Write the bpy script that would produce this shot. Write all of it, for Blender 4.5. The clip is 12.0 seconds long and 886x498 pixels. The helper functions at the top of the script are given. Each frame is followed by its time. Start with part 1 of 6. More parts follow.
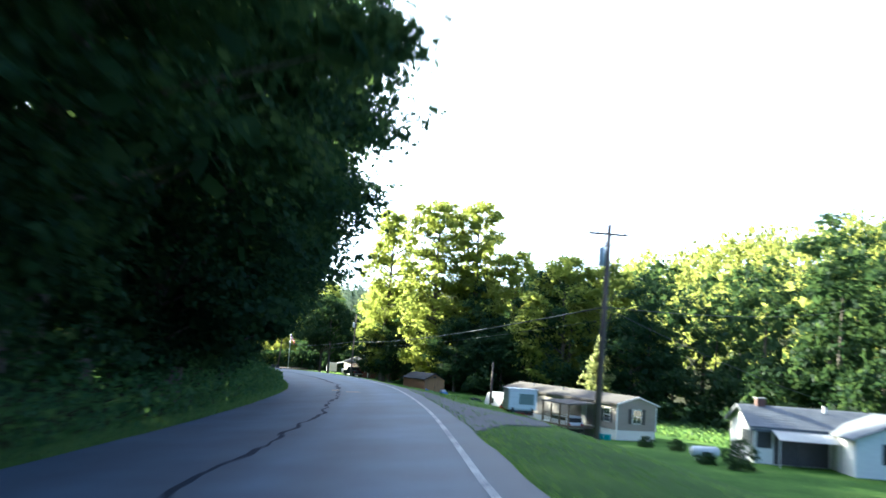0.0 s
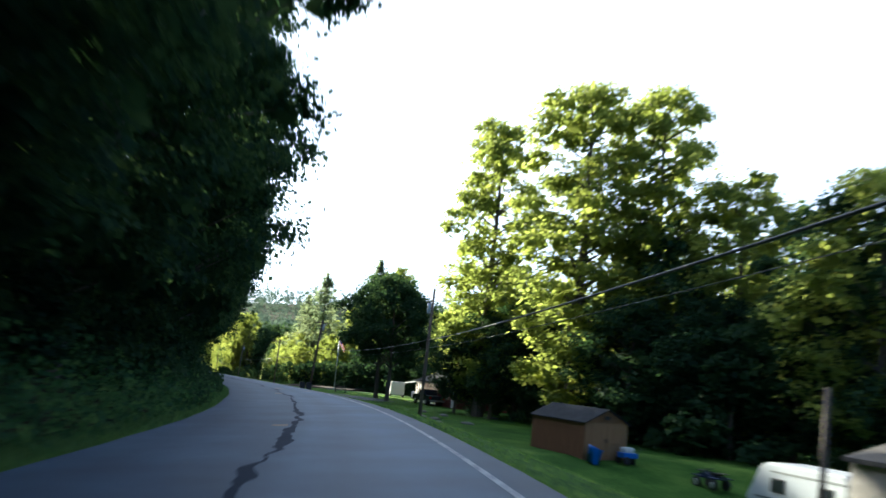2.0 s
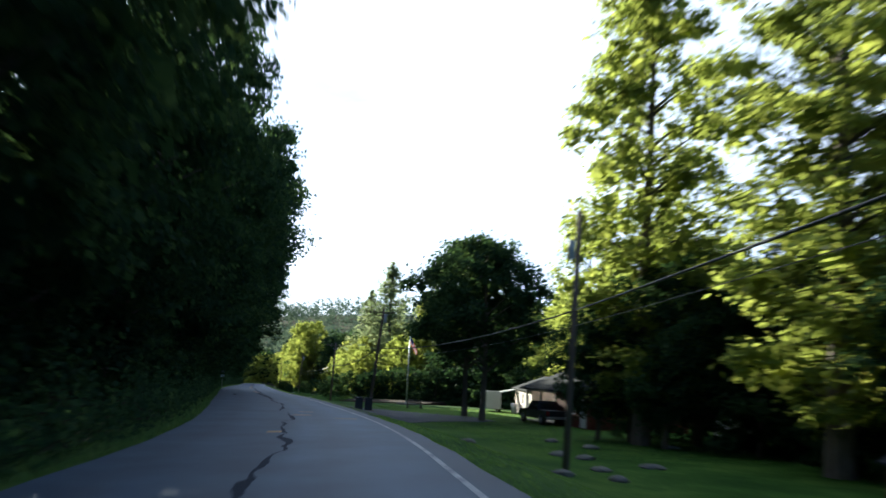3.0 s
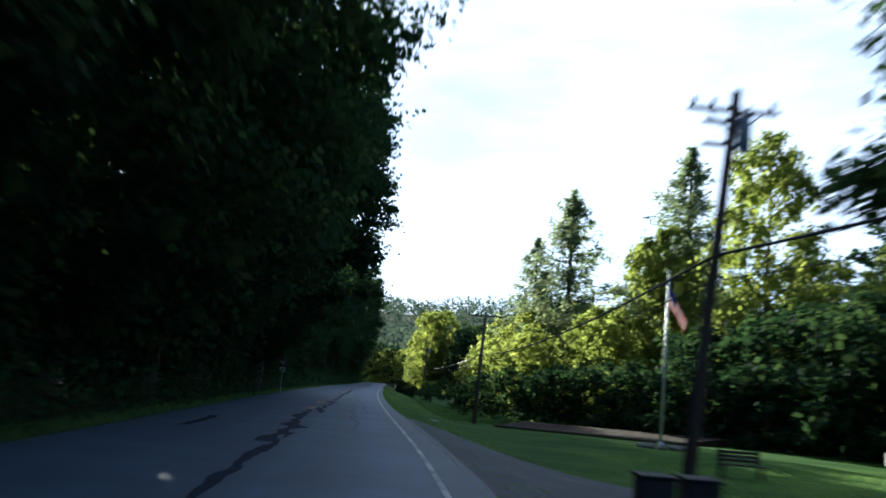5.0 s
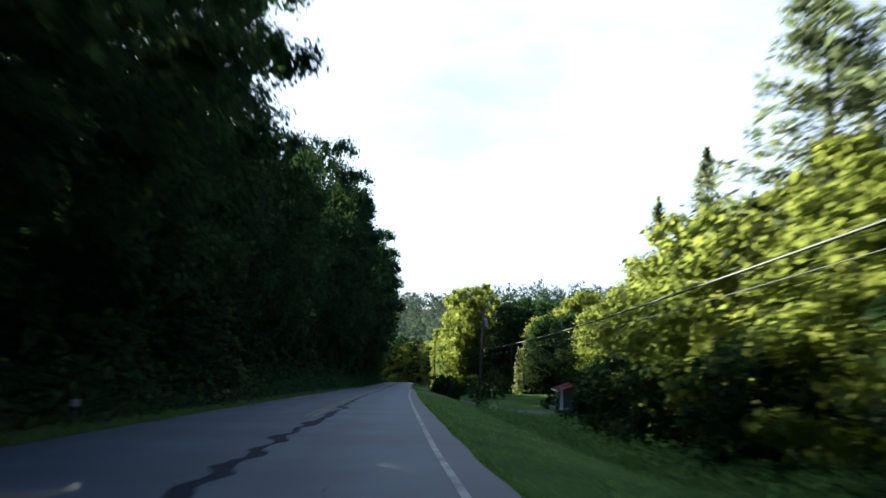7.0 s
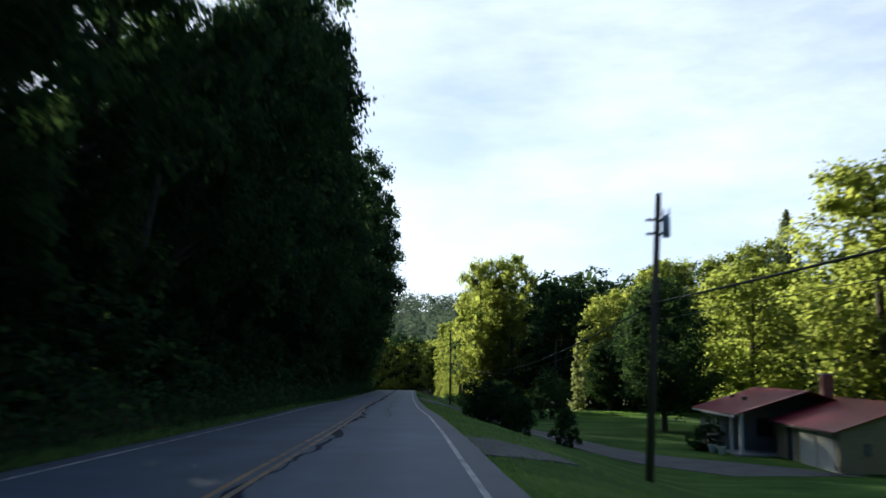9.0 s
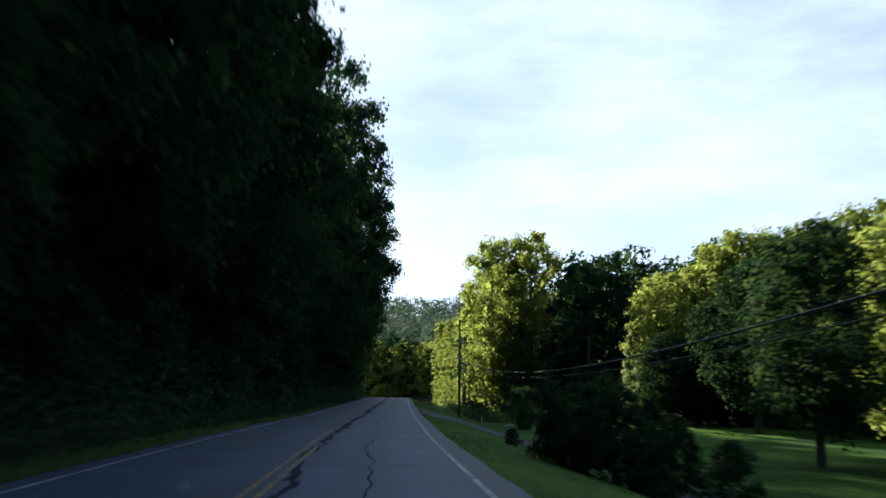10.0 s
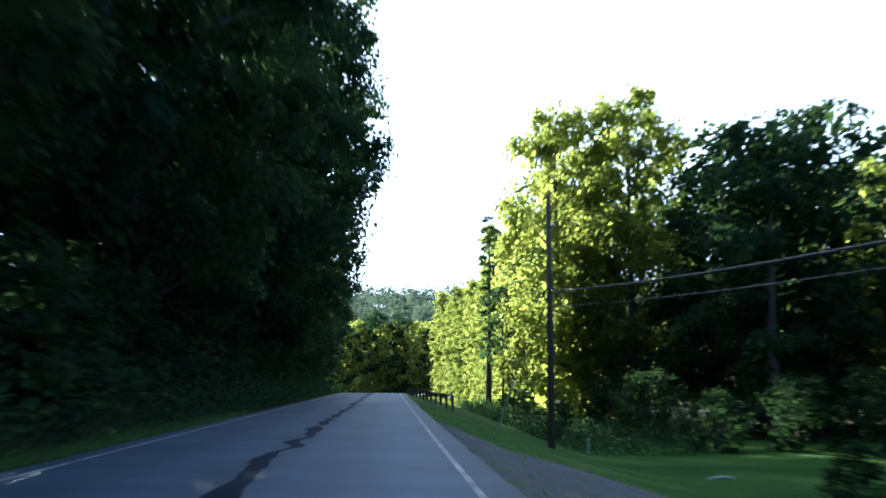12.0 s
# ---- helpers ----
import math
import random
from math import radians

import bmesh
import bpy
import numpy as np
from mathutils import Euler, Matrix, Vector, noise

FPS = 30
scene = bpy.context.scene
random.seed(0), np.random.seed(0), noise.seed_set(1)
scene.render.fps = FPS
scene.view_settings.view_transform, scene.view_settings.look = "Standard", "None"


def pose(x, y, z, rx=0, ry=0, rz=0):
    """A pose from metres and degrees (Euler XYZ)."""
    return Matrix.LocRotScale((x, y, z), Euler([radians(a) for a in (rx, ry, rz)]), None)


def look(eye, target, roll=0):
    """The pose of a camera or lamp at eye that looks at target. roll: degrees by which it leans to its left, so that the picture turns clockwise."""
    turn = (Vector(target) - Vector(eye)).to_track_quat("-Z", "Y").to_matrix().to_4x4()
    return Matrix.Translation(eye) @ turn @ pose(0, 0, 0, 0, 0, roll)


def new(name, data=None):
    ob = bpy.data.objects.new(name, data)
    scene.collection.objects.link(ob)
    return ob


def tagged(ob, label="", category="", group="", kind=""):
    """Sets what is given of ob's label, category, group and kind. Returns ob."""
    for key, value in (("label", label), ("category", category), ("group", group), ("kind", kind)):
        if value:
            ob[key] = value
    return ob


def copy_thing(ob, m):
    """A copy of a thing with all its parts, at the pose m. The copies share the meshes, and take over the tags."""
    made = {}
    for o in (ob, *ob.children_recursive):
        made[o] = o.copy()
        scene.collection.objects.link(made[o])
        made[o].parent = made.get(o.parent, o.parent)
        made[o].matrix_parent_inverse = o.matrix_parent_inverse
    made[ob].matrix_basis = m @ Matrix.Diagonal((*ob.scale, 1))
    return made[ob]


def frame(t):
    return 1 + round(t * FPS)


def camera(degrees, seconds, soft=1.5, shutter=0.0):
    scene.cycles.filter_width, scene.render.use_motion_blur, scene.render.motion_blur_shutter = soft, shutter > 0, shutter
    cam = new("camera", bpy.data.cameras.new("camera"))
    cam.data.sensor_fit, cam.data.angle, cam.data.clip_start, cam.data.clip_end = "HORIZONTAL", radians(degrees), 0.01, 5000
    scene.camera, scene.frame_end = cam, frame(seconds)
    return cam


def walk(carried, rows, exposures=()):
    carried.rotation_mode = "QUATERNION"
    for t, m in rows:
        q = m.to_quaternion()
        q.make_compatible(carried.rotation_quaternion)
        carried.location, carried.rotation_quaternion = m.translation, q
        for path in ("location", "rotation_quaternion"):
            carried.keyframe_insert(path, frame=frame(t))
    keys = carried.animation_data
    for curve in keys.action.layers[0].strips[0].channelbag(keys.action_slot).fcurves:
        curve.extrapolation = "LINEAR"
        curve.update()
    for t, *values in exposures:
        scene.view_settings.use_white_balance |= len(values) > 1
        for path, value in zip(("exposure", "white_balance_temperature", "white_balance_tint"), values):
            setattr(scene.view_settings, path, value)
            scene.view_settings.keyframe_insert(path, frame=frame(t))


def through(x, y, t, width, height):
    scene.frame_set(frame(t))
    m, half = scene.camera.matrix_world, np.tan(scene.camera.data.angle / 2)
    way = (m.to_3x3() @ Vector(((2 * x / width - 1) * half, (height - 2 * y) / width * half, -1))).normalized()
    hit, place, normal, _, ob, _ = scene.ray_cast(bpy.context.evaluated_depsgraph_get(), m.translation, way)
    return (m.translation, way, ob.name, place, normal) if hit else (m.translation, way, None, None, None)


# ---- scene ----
# ======== camera and its drive ========
cam = camera(52.4, 12.0, soft=1.55, shutter=0.5)
ROWS = [
    (0.0, 0.00, 0.00, 1.50, 96.50, -4.00, 0.00),
    (0.5, -1.00, 16.40, 1.22, 97.30, -6.38, 0.81),
    (1.0, -2.17, 32.93, 0.87, 97.51, -6.76, 1.53),
    (1.5, -3.77, 49.22, 0.54, 97.47, -6.08, 3.20),
    (2.0, -5.91, 65.50, -0.02, 97.58, -5.52, 5.04),
    (2.5, -8.79, 82.11, -0.25, 97.54, -3.99, 7.19),
    (3.0, -12.30, 98.61, -0.55, 97.65, -3.08, 9.77),
    (3.5, -16.41, 114.62, -0.90, 97.75, -3.57, 12.61),
    (5.5, -36.21, 169.49, -1.93, 97.08, -3.89, 19.29),
    (6.0, -42.15, 183.95, -2.43, 96.88, -1.60, 19.45),
    (6.5, -48.13, 198.30, -2.88, 97.17, -1.32, 19.33),
    (7.0, -53.89, 212.38, -3.33, 96.93, -0.15, 19.20),
    (9.0, -77.46, 269.73, -4.45, 97.28, -0.42, 18.92),
    (9.5, -83.19, 283.95, -4.78, 97.28, -0.22, 18.53),
    (10.0, -88.88, 298.29, -5.12, 97.68, -0.52, 18.44),
    (10.5, -94.63, 312.37, -5.58, 97.39, -1.72, 18.11),
    (11.0, -100.20, 326.72, -6.04, 97.16, -0.15, 17.99),
    (11.5, -105.67, 340.72, -6.37, 97.07, -0.14, 17.62),
    (12.0, -111.24, 355.36, -6.72, 97.26, -0.13, 17.58),
]
walk(cam, [(t, pose(x, y, z, rx, ry, rz)) for t, x, y, z, rx, ry, rz in ROWS], exposures=[(0.0, 3.2, 4950, 6), (1.0, 2.65, 4950, 6), (2.5, 1.9, 4950, 6), (3.5, 1.35, 4950, 6), (5.5, 1.4, 4680, 6), (6.5, 1.45, 4950, 6), (7.0, 1.3, 4950, 6), (9.0, 0.93, 5080, 6), (10.0, 0.95, 4930, 6), (10.5, 1.1, 4820, 6), (11.0, 1.5, 4620, 6), (12.0, 2.1, 4600, 6)])

# ======== sun, sky ========
SUN_AZ, SUN_EL = 44.0, 17.8          # degrees to the left of +y, degrees above the horizon
world = bpy.data.worlds.new("sky")
scene.world = world
world.use_nodes = True
wt = world.node_tree
wt.nodes.clear()
w_out = wt.nodes.new("ShaderNodeOutputWorld")
w_bg = wt.nodes.new("ShaderNodeBackground")
w_sky = wt.nodes.new("ShaderNodeTexSky")
w_sky.sky_type = "NISHITA"
w_sky.sun_disc = False
w_sky.sun_elevation = radians(SUN_EL)
w_sky.sun_rotation = radians(-SUN_AZ)
w_sky.altitude = 800.0
w_sky.air_density, w_sky.dust_density, w_sky.ozone_density = 0.8, 1.0, 1.0
w_bg.inputs["Strength"].default_value = 0.05
# thin high cloud, denser in drifts, over the clear sky
w_co = wt.nodes.new("ShaderNodeTexCoord")
w_map = wt.nodes.new("ShaderNodeMapping")
w_map.inputs["Scale"].default_value = (1.0, 1.0, 3.2)
w_no = wt.nodes.new("ShaderNodeTexNoise")
w_no.inputs["Scale"].default_value, w_no.inputs["Detail"].default_value, w_no.inputs["Roughness"].default_value = 2.2, 6.0, 0.6
w_ra = wt.nodes.new("ShaderNodeValToRGB")
w_ra.color_ramp.elements[0].position, w_ra.color_ramp.elements[0].color = 0.38, (0.36, 0.36, 0.36, 1)
w_ra.color_ramp.elements[1].position, w_ra.color_ramp.elements[1].color = 0.72, (0.85, 0.85, 0.85, 1)
w_mix = wt.nodes.new("ShaderNodeMix")
w_mix.data_type = "RGBA"
w_mix.inputs[7].default_value = (14.6, 13.6, 12.4, 1)
wt.links.new(w_co.outputs["Generated"], w_map.inputs[0])
wt.links.new(w_map.outputs[0], w_no.inputs["Vector"])
wt.links.new(w_no.outputs[0], w_ra.inputs[0])
# the veil brightens towards the sun
w_dot = wt.nodes.new("ShaderNodeVectorMath")
w_dot.operation = "DOT_PRODUCT"
w_dot.inputs[1].default_value = (-math.sin(radians(SUN_AZ)) * math.cos(radians(SUN_EL)), math.cos(radians(SUN_AZ)) * math.cos(radians(SUN_EL)), math.sin(radians(SUN_EL)))
w_fall = wt.nodes.new("ShaderNodeMapRange")
w_fall.interpolation_type = "SMOOTHSTEP"
for k, v in zip(("From Min", "From Max", "To Min", "To Max"), (0.1, 0.72, 0.05, 1.1)):
    w_fall.inputs[k].default_value = v
w_mul = wt.nodes.new("ShaderNodeMath")
w_mul.operation = "MULTIPLY"
wt.links.new(w_co.outputs["Generated"], w_dot.inputs[0])
wt.links.new(w_dot.outputs["Value"], w_fall.inputs["Value"])
wt.links.new(w_fall.outputs[0], w_mul.inputs[0])
wt.links.new(w_ra.outputs[0], w_mul.inputs[1])
wt.links.new(w_mul.outputs[0], w_mix.inputs[0])
wt.links.new(w_sky.outputs[0], w_mix.inputs[6])
wt.links.new(w_mix.outputs[2], w_bg.inputs["Color"])
wt.links.new(w_bg.outputs[0], w_out.inputs["Surface"])
sun_dir = Vector((-math.sin(radians(SUN_AZ)) * math.cos(radians(SUN_EL)), math.cos(radians(SUN_AZ)) * math.cos(radians(SUN_EL)), math.sin(radians(SUN_EL))))
sun = new("sun", bpy.data.lights.new("sun", "SUN"))
sun.data.energy, sun.data.angle, sun.data.color = 5.0, radians(0.6), (1.0, 0.82, 0.50)
sun.matrix_world = look(sun_dir * 300, (0, 0, 0))


# ======== materials ========
def material(name, rough=0.8, metallic=0.0):
    m = bpy.data.materials.new(name)
    m.use_nodes = True
    b = m.node_tree.nodes["Principled BSDF"]
    b.inputs["Roughness"].default_value = rough
    b.inputs["Metallic"].default_value = metallic
    return m, m.node_tree, b


def node(nt, kind, **inputs):
    n = nt.nodes.new(kind)
    for k, v in inputs.items():
        n.inputs[k.replace("_", " ")].default_value = v
    return n


def ramp(nt, fac, stops):
    r = nt.nodes.new("ShaderNodeValToRGB")
    e = r.color_ramp.elements
    while len(e) < len(stops):
        e.new(0.5)
    for i, (p, c) in enumerate(stops):
        e[i].position, e[i].color = p, (*c, 1)
    nt.links.new(fac, r.inputs[0])
    return r.outputs[0]


def mottled(name, stops, scale=3.0, fine=40.0, rough=0.8, bump=0.3, metallic=0.0, coords="Object", stretch=(1, 1, 1), sheen=0.5):
    """A surface with stains at one scale, grain at another, and relief."""
    m, nt, b = material(name, rough, metallic)
    b.inputs["Specular IOR Level"].default_value = sheen
    tc = nt.nodes.new("ShaderNodeTexCoord")
    mp = nt.nodes.new("ShaderNodeMapping")
    mp.inputs["Scale"].default_value = stretch
    nt.links.new(tc.outputs[coords], mp.inputs[0])
    n1 = node(nt, "ShaderNodeTexNoise", Scale=scale, Detail=5.0, Roughness=0.6)
    n2 = node(nt, "ShaderNodeTexNoise", Scale=fine, Detail=3.0)
    nt.links.new(mp.outputs[0], n1.inputs["Vector"])
    nt.links.new(mp.outputs[0], n2.inputs["Vector"])
    mix = nt.nodes.new("ShaderNodeMath")
    mix.operation = "MULTIPLY_ADD"
    mix.inputs[1].default_value = 0.35
    nt.links.new(n2.outputs[0], mix.inputs[0])
    sc = nt.nodes.new("ShaderNodeMath")
    sc.operation = "MULTIPLY"
    sc.inputs[1].default_value = 0.65
    nt.links.new(n1.outputs[0], sc.inputs[0])
    nt.links.new(sc.outputs[0], mix.inputs[2])
    nt.links.new(ramp(nt, mix.outputs[0], stops), b.inputs["Base Color"])
    if bump:
        bp = node(nt, "ShaderNodeBump", Strength=bump, Distance=0.02)
        nt.links.new(n2.outputs[0], bp.inputs["Height"])
        nt.links.new(bp.outputs[0], b.inputs["Normal"])
    return m


def leafy(name, dark, mid, light, through=0.55, warmth=(4.6, 3.6, 0.75)):
    """Leaves: hue and value vary leaf by leaf, and light passes through them."""
    m = bpy.data.materials.new(name)
    m.use_nodes = True
    nt = m.node_tree
    nt.nodes.clear()
    geo = nt.nodes.new("ShaderNodeNewGeometry")
    oi = nt.nodes.new("ShaderNodeObjectInfo")
    add = nt.nodes.new("ShaderNodeMath")
    add.operation = "MULTIPLY_ADD"
    add.inputs[1].default_value = 0.6
    nt.links.new(geo.outputs["Random Per Island"], add.inputs[0])
    obr = nt.nodes.new("ShaderNodeMath")
    obr.operation = "MULTIPLY"
    obr.inputs[1].default_value = 0.4
    nt.links.new(oi.outputs["Random"], obr.inputs[0])
    drift = node(nt, "ShaderNodeTexNoise", Scale=0.45, Detail=2.0)
    where = nt.nodes.new("ShaderNodeTexCoord")
    nt.links.new(where.outputs["Object"], drift.inputs["Vector"])
    obr2 = nt.nodes.new("ShaderNodeMath")
    obr2.operation = "MULTIPLY_ADD"
    obr2.inputs[1].default_value = 0.7
    nt.links.new(drift.outputs[0], obr2.inputs[0])
    obr3 = nt.nodes.new("ShaderNodeMath")
    obr3.operation = "SUBTRACT"
    obr3.inputs[1].default_value = 0.35
    nt.links.new(obr.outputs[0], obr3.inputs[0])
    nt.links.new(obr3.outputs[0], obr2.inputs[2])
    nt.links.new(obr2.outputs[0], add.inputs[2])
    col = ramp(nt, add.outputs[0], [(0.0, dark), (0.5, mid), (1.0, light)])
    dif = nt.nodes.new("ShaderNodeBsdfDiffuse")
    tra = nt.nodes.new("ShaderNodeBsdfTranslucent")
    glo = nt.nodes.new("ShaderNodeBsdfGlossy")
    glo.inputs["Roughness"].default_value = 0.5
    warm = nt.nodes.new("ShaderNodeMix")
    warm.data_type, warm.blend_type = "RGBA", "MULTIPLY"
    warm.inputs["Factor"].default_value = 1.0
    nt.links.new(col, warm.inputs[6])
    warm.inputs[7].default_value = (*warmth, 1)
    nt.links.new(col, dif.inputs[0])
    nt.links.new(warm.outputs[2], tra.inputs[0])
    m1 = nt.nodes.new("ShaderNodeMixShader")
    m1.inputs[0].default_value = through
    nt.links.new(dif.outputs[0], m1.inputs[1])
    nt.links.new(tra.outputs[0], m1.inputs[2])
    m2 = nt.nodes.new("ShaderNodeMixShader")
    m2.inputs[0].default_value = 0.006
    nt.links.new(m1.outputs[0], m2.inputs[1])
    nt.links.new(glo.outputs[0], m2.inputs[2])
    out = nt.nodes.new("ShaderNodeOutputMaterial")
    nt.links.new(m2.outputs[0], out.inputs[0])
    return m


# sun is put into leaf colour: bright copies for lit crowns, dark for shaded
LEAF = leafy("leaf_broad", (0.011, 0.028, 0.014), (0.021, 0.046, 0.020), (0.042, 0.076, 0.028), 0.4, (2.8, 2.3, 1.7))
LEAF_SUNLIT = leafy("leaf_sunlit", (0.034, 0.055, 0.015), (0.049, 0.075, 0.019), (0.070, 0.098, 0.027), 0.55, (10.0, 7.4, 5.2))
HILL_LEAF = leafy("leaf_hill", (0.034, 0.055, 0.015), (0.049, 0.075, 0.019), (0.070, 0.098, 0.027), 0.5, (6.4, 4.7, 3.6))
# distance haze is put into these paler, bluer leaves
RIDGE_LEAF_HAZED = leafy("leaf_ridge_hazed", (0.038, 0.064, 0.052), (0.058, 0.090, 0.068), (0.085, 0.118, 0.082), 0.32, (2.4, 2.1, 1.8))
# sunlight on the small conifers is put into these paler needles
SUNLIT_NEEDLE = leafy("sunlit_needles", (0.085, 0.105, 0.042), (0.115, 0.135, 0.058), (0.15, 0.17, 0.08), 0.5, (4.3, 4.0, 3.4))
NEEDLE = leafy("needles", (0.040, 0.066, 0.042), (0.066, 0.096, 0.060), (0.105, 0.132, 0.084), 0.55, (6.4, 5.1, 3.8))
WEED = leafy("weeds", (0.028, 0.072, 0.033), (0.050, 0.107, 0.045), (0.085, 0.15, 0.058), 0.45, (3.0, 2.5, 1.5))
VERGE = leafy("verge_grass", (0.058, 0.125, 0.040), (0.092, 0.175, 0.054), (0.14, 0.235, 0.072), 0.45, (3.0, 2.5, 1.5))
BARK = mottled("bark", [(0.3, (0.05, 0.04, 0.03)), (0.7, (0.16, 0.13, 0.10))], 4, 30, 0.9, 0.6, stretch=(1, 1, 0.25))
POLE_WOOD = mottled("pole_wood", [(0.3, (0.07, 0.05, 0.04)), (0.7, (0.17, 0.13, 0.10))], 3, 30, 0.85, 0.4, stretch=(1, 1, 0.1))
LAWN = mottled("lawn", [(0.36, (0.022, 0.058, 0.010)), (0.5, (0.046, 0.100, 0.016)), (0.62, (0.088, 0.15, 0.026))], 0.22, 7.0, 0.95, 0.6, sheen=0.05)
ASPHALT = mottled("asphalt", [(0.3, (0.023, 0.046, 0.083)), (0.5, (0.038, 0.073, 0.127)), (0.72, (0.070, 0.118, 0.187))], 0.35, 45.0, 0.68, 0.2, sheen=0.32)
# worn wheel paths, their sheen put into the colour too, and a darker strip between them, by the distance across the
# road
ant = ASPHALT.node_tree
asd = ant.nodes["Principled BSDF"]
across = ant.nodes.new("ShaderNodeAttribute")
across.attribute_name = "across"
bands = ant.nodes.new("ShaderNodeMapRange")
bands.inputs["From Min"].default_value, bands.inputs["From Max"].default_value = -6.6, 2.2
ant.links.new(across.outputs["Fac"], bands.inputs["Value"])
wear_and_sheen = ramp(ant, bands.outputs[0], [(p, (v, v, v)) for p, v in ((0.0, 0.62), (0.06, 0.8), (0.16, 1.0), (0.26, 0.84), (0.36, 1.0), (0.47, 0.86), (0.52, 0.8), (0.60, 1.12), (0.68, 0.9), (0.80, 1.2), (0.90, 1.0), (0.935, 0.68), (1.0, 0.6))])
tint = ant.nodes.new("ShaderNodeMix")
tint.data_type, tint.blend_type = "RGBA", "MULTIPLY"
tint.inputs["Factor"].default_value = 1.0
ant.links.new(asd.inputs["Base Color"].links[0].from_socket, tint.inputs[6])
ant.links.new(wear_and_sheen, tint.inputs[7])
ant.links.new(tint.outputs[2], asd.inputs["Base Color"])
WHITE_LINE = mottled("worn_white_paint", [(0.40, (0.055, 0.075, 0.11)), (0.50, (0.27, 0.29, 0.33)), (0.74, (0.72, 0.73, 0.74))], 1.6, 30, 0.7, 0.1)
YELLOW_LINE = mottled("worn_yellow_paint", [(0.42, (0.038, 0.05, 0.075)), (0.58, (0.27, 0.17, 0.05)), (0.8, (0.50, 0.32, 0.08))], 1.6, 30, 0.7, 0.1)
TAR = mottled("tar", [(0.3, (0.004, 0.011, 0.024)), (0.7, (0.009, 0.023, 0.048))], 2, 30, 0.8, 0.2, sheen=0.06)
GRAVEL = mottled("gravel", [(0.3, (0.030, 0.033, 0.041)), (0.5, (0.053, 0.058, 0.068)), (0.75, (0.10, 0.105, 0.115))], 0.6, 14.0, 0.9, 0.8)
STEEL = mottled("galvanised_steel", [(0.3, (0.35, 0.36, 0.37)), (0.7, (0.5, 0.5, 0.5))], 3, 30, 0.45, 0.05, 0.8)
CABLE = mottled("cable", [(0.3, (0.02, 0.02, 0.02)), (0.7, (0.05, 0.05, 0.05))], 3, 30, 0.6, 0)


# ======== mesh helpers ========
def mesh_of(name, verts, faces, mat, smooth=False):
    me = bpy.data.meshes.new(name)
    me.from_pydata([tuple(v) for v in verts], [], [tuple(f) for f in faces])
    me.materials.append(mat)
    if smooth:
        me.polygons.foreach_set("use_smooth", [True] * len(me.polygons))
    me.update()
    return me


QUADS = {}


def quads_mesh(name, verts, mat):
    """verts: n x 4 x 3 array, one four-cornered face each."""
    n = len(verts)
    me = bpy.data.meshes.new(name)
    me.vertices.add(n * 4)
    me.vertices.foreach_set("co", np.ascontiguousarray(verts, dtype=np.float32).reshape(-1))
    me.loops.add(n * 4)
    me.loops.foreach_set("vertex_index", np.arange(n * 4, dtype=np.int32))
    me.polygons.add(n)
    me.polygons.foreach_set("loop_start", np.arange(0, n * 4, 4, dtype=np.int32))
    me.materials.append(mat)
    me.update(calc_edges=True)
    QUADS[me.name] = verts
    return me


def part(name, bm, mat, parent, label="", smooth=False):
    me = bpy.data.meshes.new(name)
    bm.to_mesh(me)
    bm.free()
    me.materials.append(mat)
    if smooth:
        me.polygons.foreach_set("use_smooth", [True] * len(me.polygons))
    ob = new(name, me)
    ob.parent = parent
    if label:
        tagged(ob, label)
    return ob


def box(x0, x1, y0, y1, z0, z1, bevel=0.0, bm=None):
    bm = bm or bmesh.new()
    vs = [bm.verts.new((x, y, z)) for z in (z0, z1) for x, y in ((x0, y0), (x1, y0), (x1, y1), (x0, y1))]
    fs = [bm.faces.new([vs[i] for i in f]) for f in ((3, 2, 1, 0), (4, 5, 6, 7), (0, 1, 5, 4), (1, 2, 6, 5), (2, 3, 7, 6), (3, 0, 4, 7))]
    if bevel:
        es = list({e for f in fs for e in f.edges})
        bmesh.ops.bevel(bm, geom=es, offset=bevel, segments=2, affect="EDGES", profile=0.5)
    return bm


def tube(points, radii, sides=8, bm=None, cap=True):
    """A round bar along points."""
    bm = bm or bmesh.new()
    rings = []
    pts = [Vector(p) for p in points]
    for i, p in enumerate(pts):
        d = (pts[min(i + 1, len(pts) - 1)] - pts[max(i - 1, 0)]).normalized()
        a = d.orthogonal().normalized() if abs(d.z) > 0.99 else d.cross(Vector((0, 0, 1))).normalized()
        b = d.cross(a)
        r = radii[i] if hasattr(radii, "__len__") else radii
        rings.append([bm.verts.new(p + (a * math.cos(2 * math.pi * k / sides) + b * math.sin(2 * math.pi * k / sides)) * r) for k in range(sides)])
    for q, w in zip(rings, rings[1:]):
        for k in range(sides):
            bm.faces.new((q[k], q[(k + 1) % sides], w[(k + 1) % sides], w[k]))
    if cap:
        bm.faces.new(rings[0][::-1])
        bm.faces.new(rings[-1])
    return bm


def thing(name, label, category, at=(0, 0, 0), turn=0.0, group="", kind=""):
    ob = new(name)
    ob.matrix_world = pose(*at, 0, 0, turn)
    ob.empty_display_size = 0.2
    return tagged(ob, label, category, group, kind)


# ======== the lie of the land ========
# The road's reference line: the line that the car drives.
LINE = [(20.0, -400.0), (7.0, -120.0), (2.4, -40.0)] + [(x, y) for t, x, y, *_ in ROWS if t not in (0.5, 1.5, 2.5, 6.0, 7.0, 9.5, 10.5, 11.5)] + [(-143.4, 439.4), (-214.9, 626.1), (-394.0, 1093.0), (-931.0, 2494.0)]


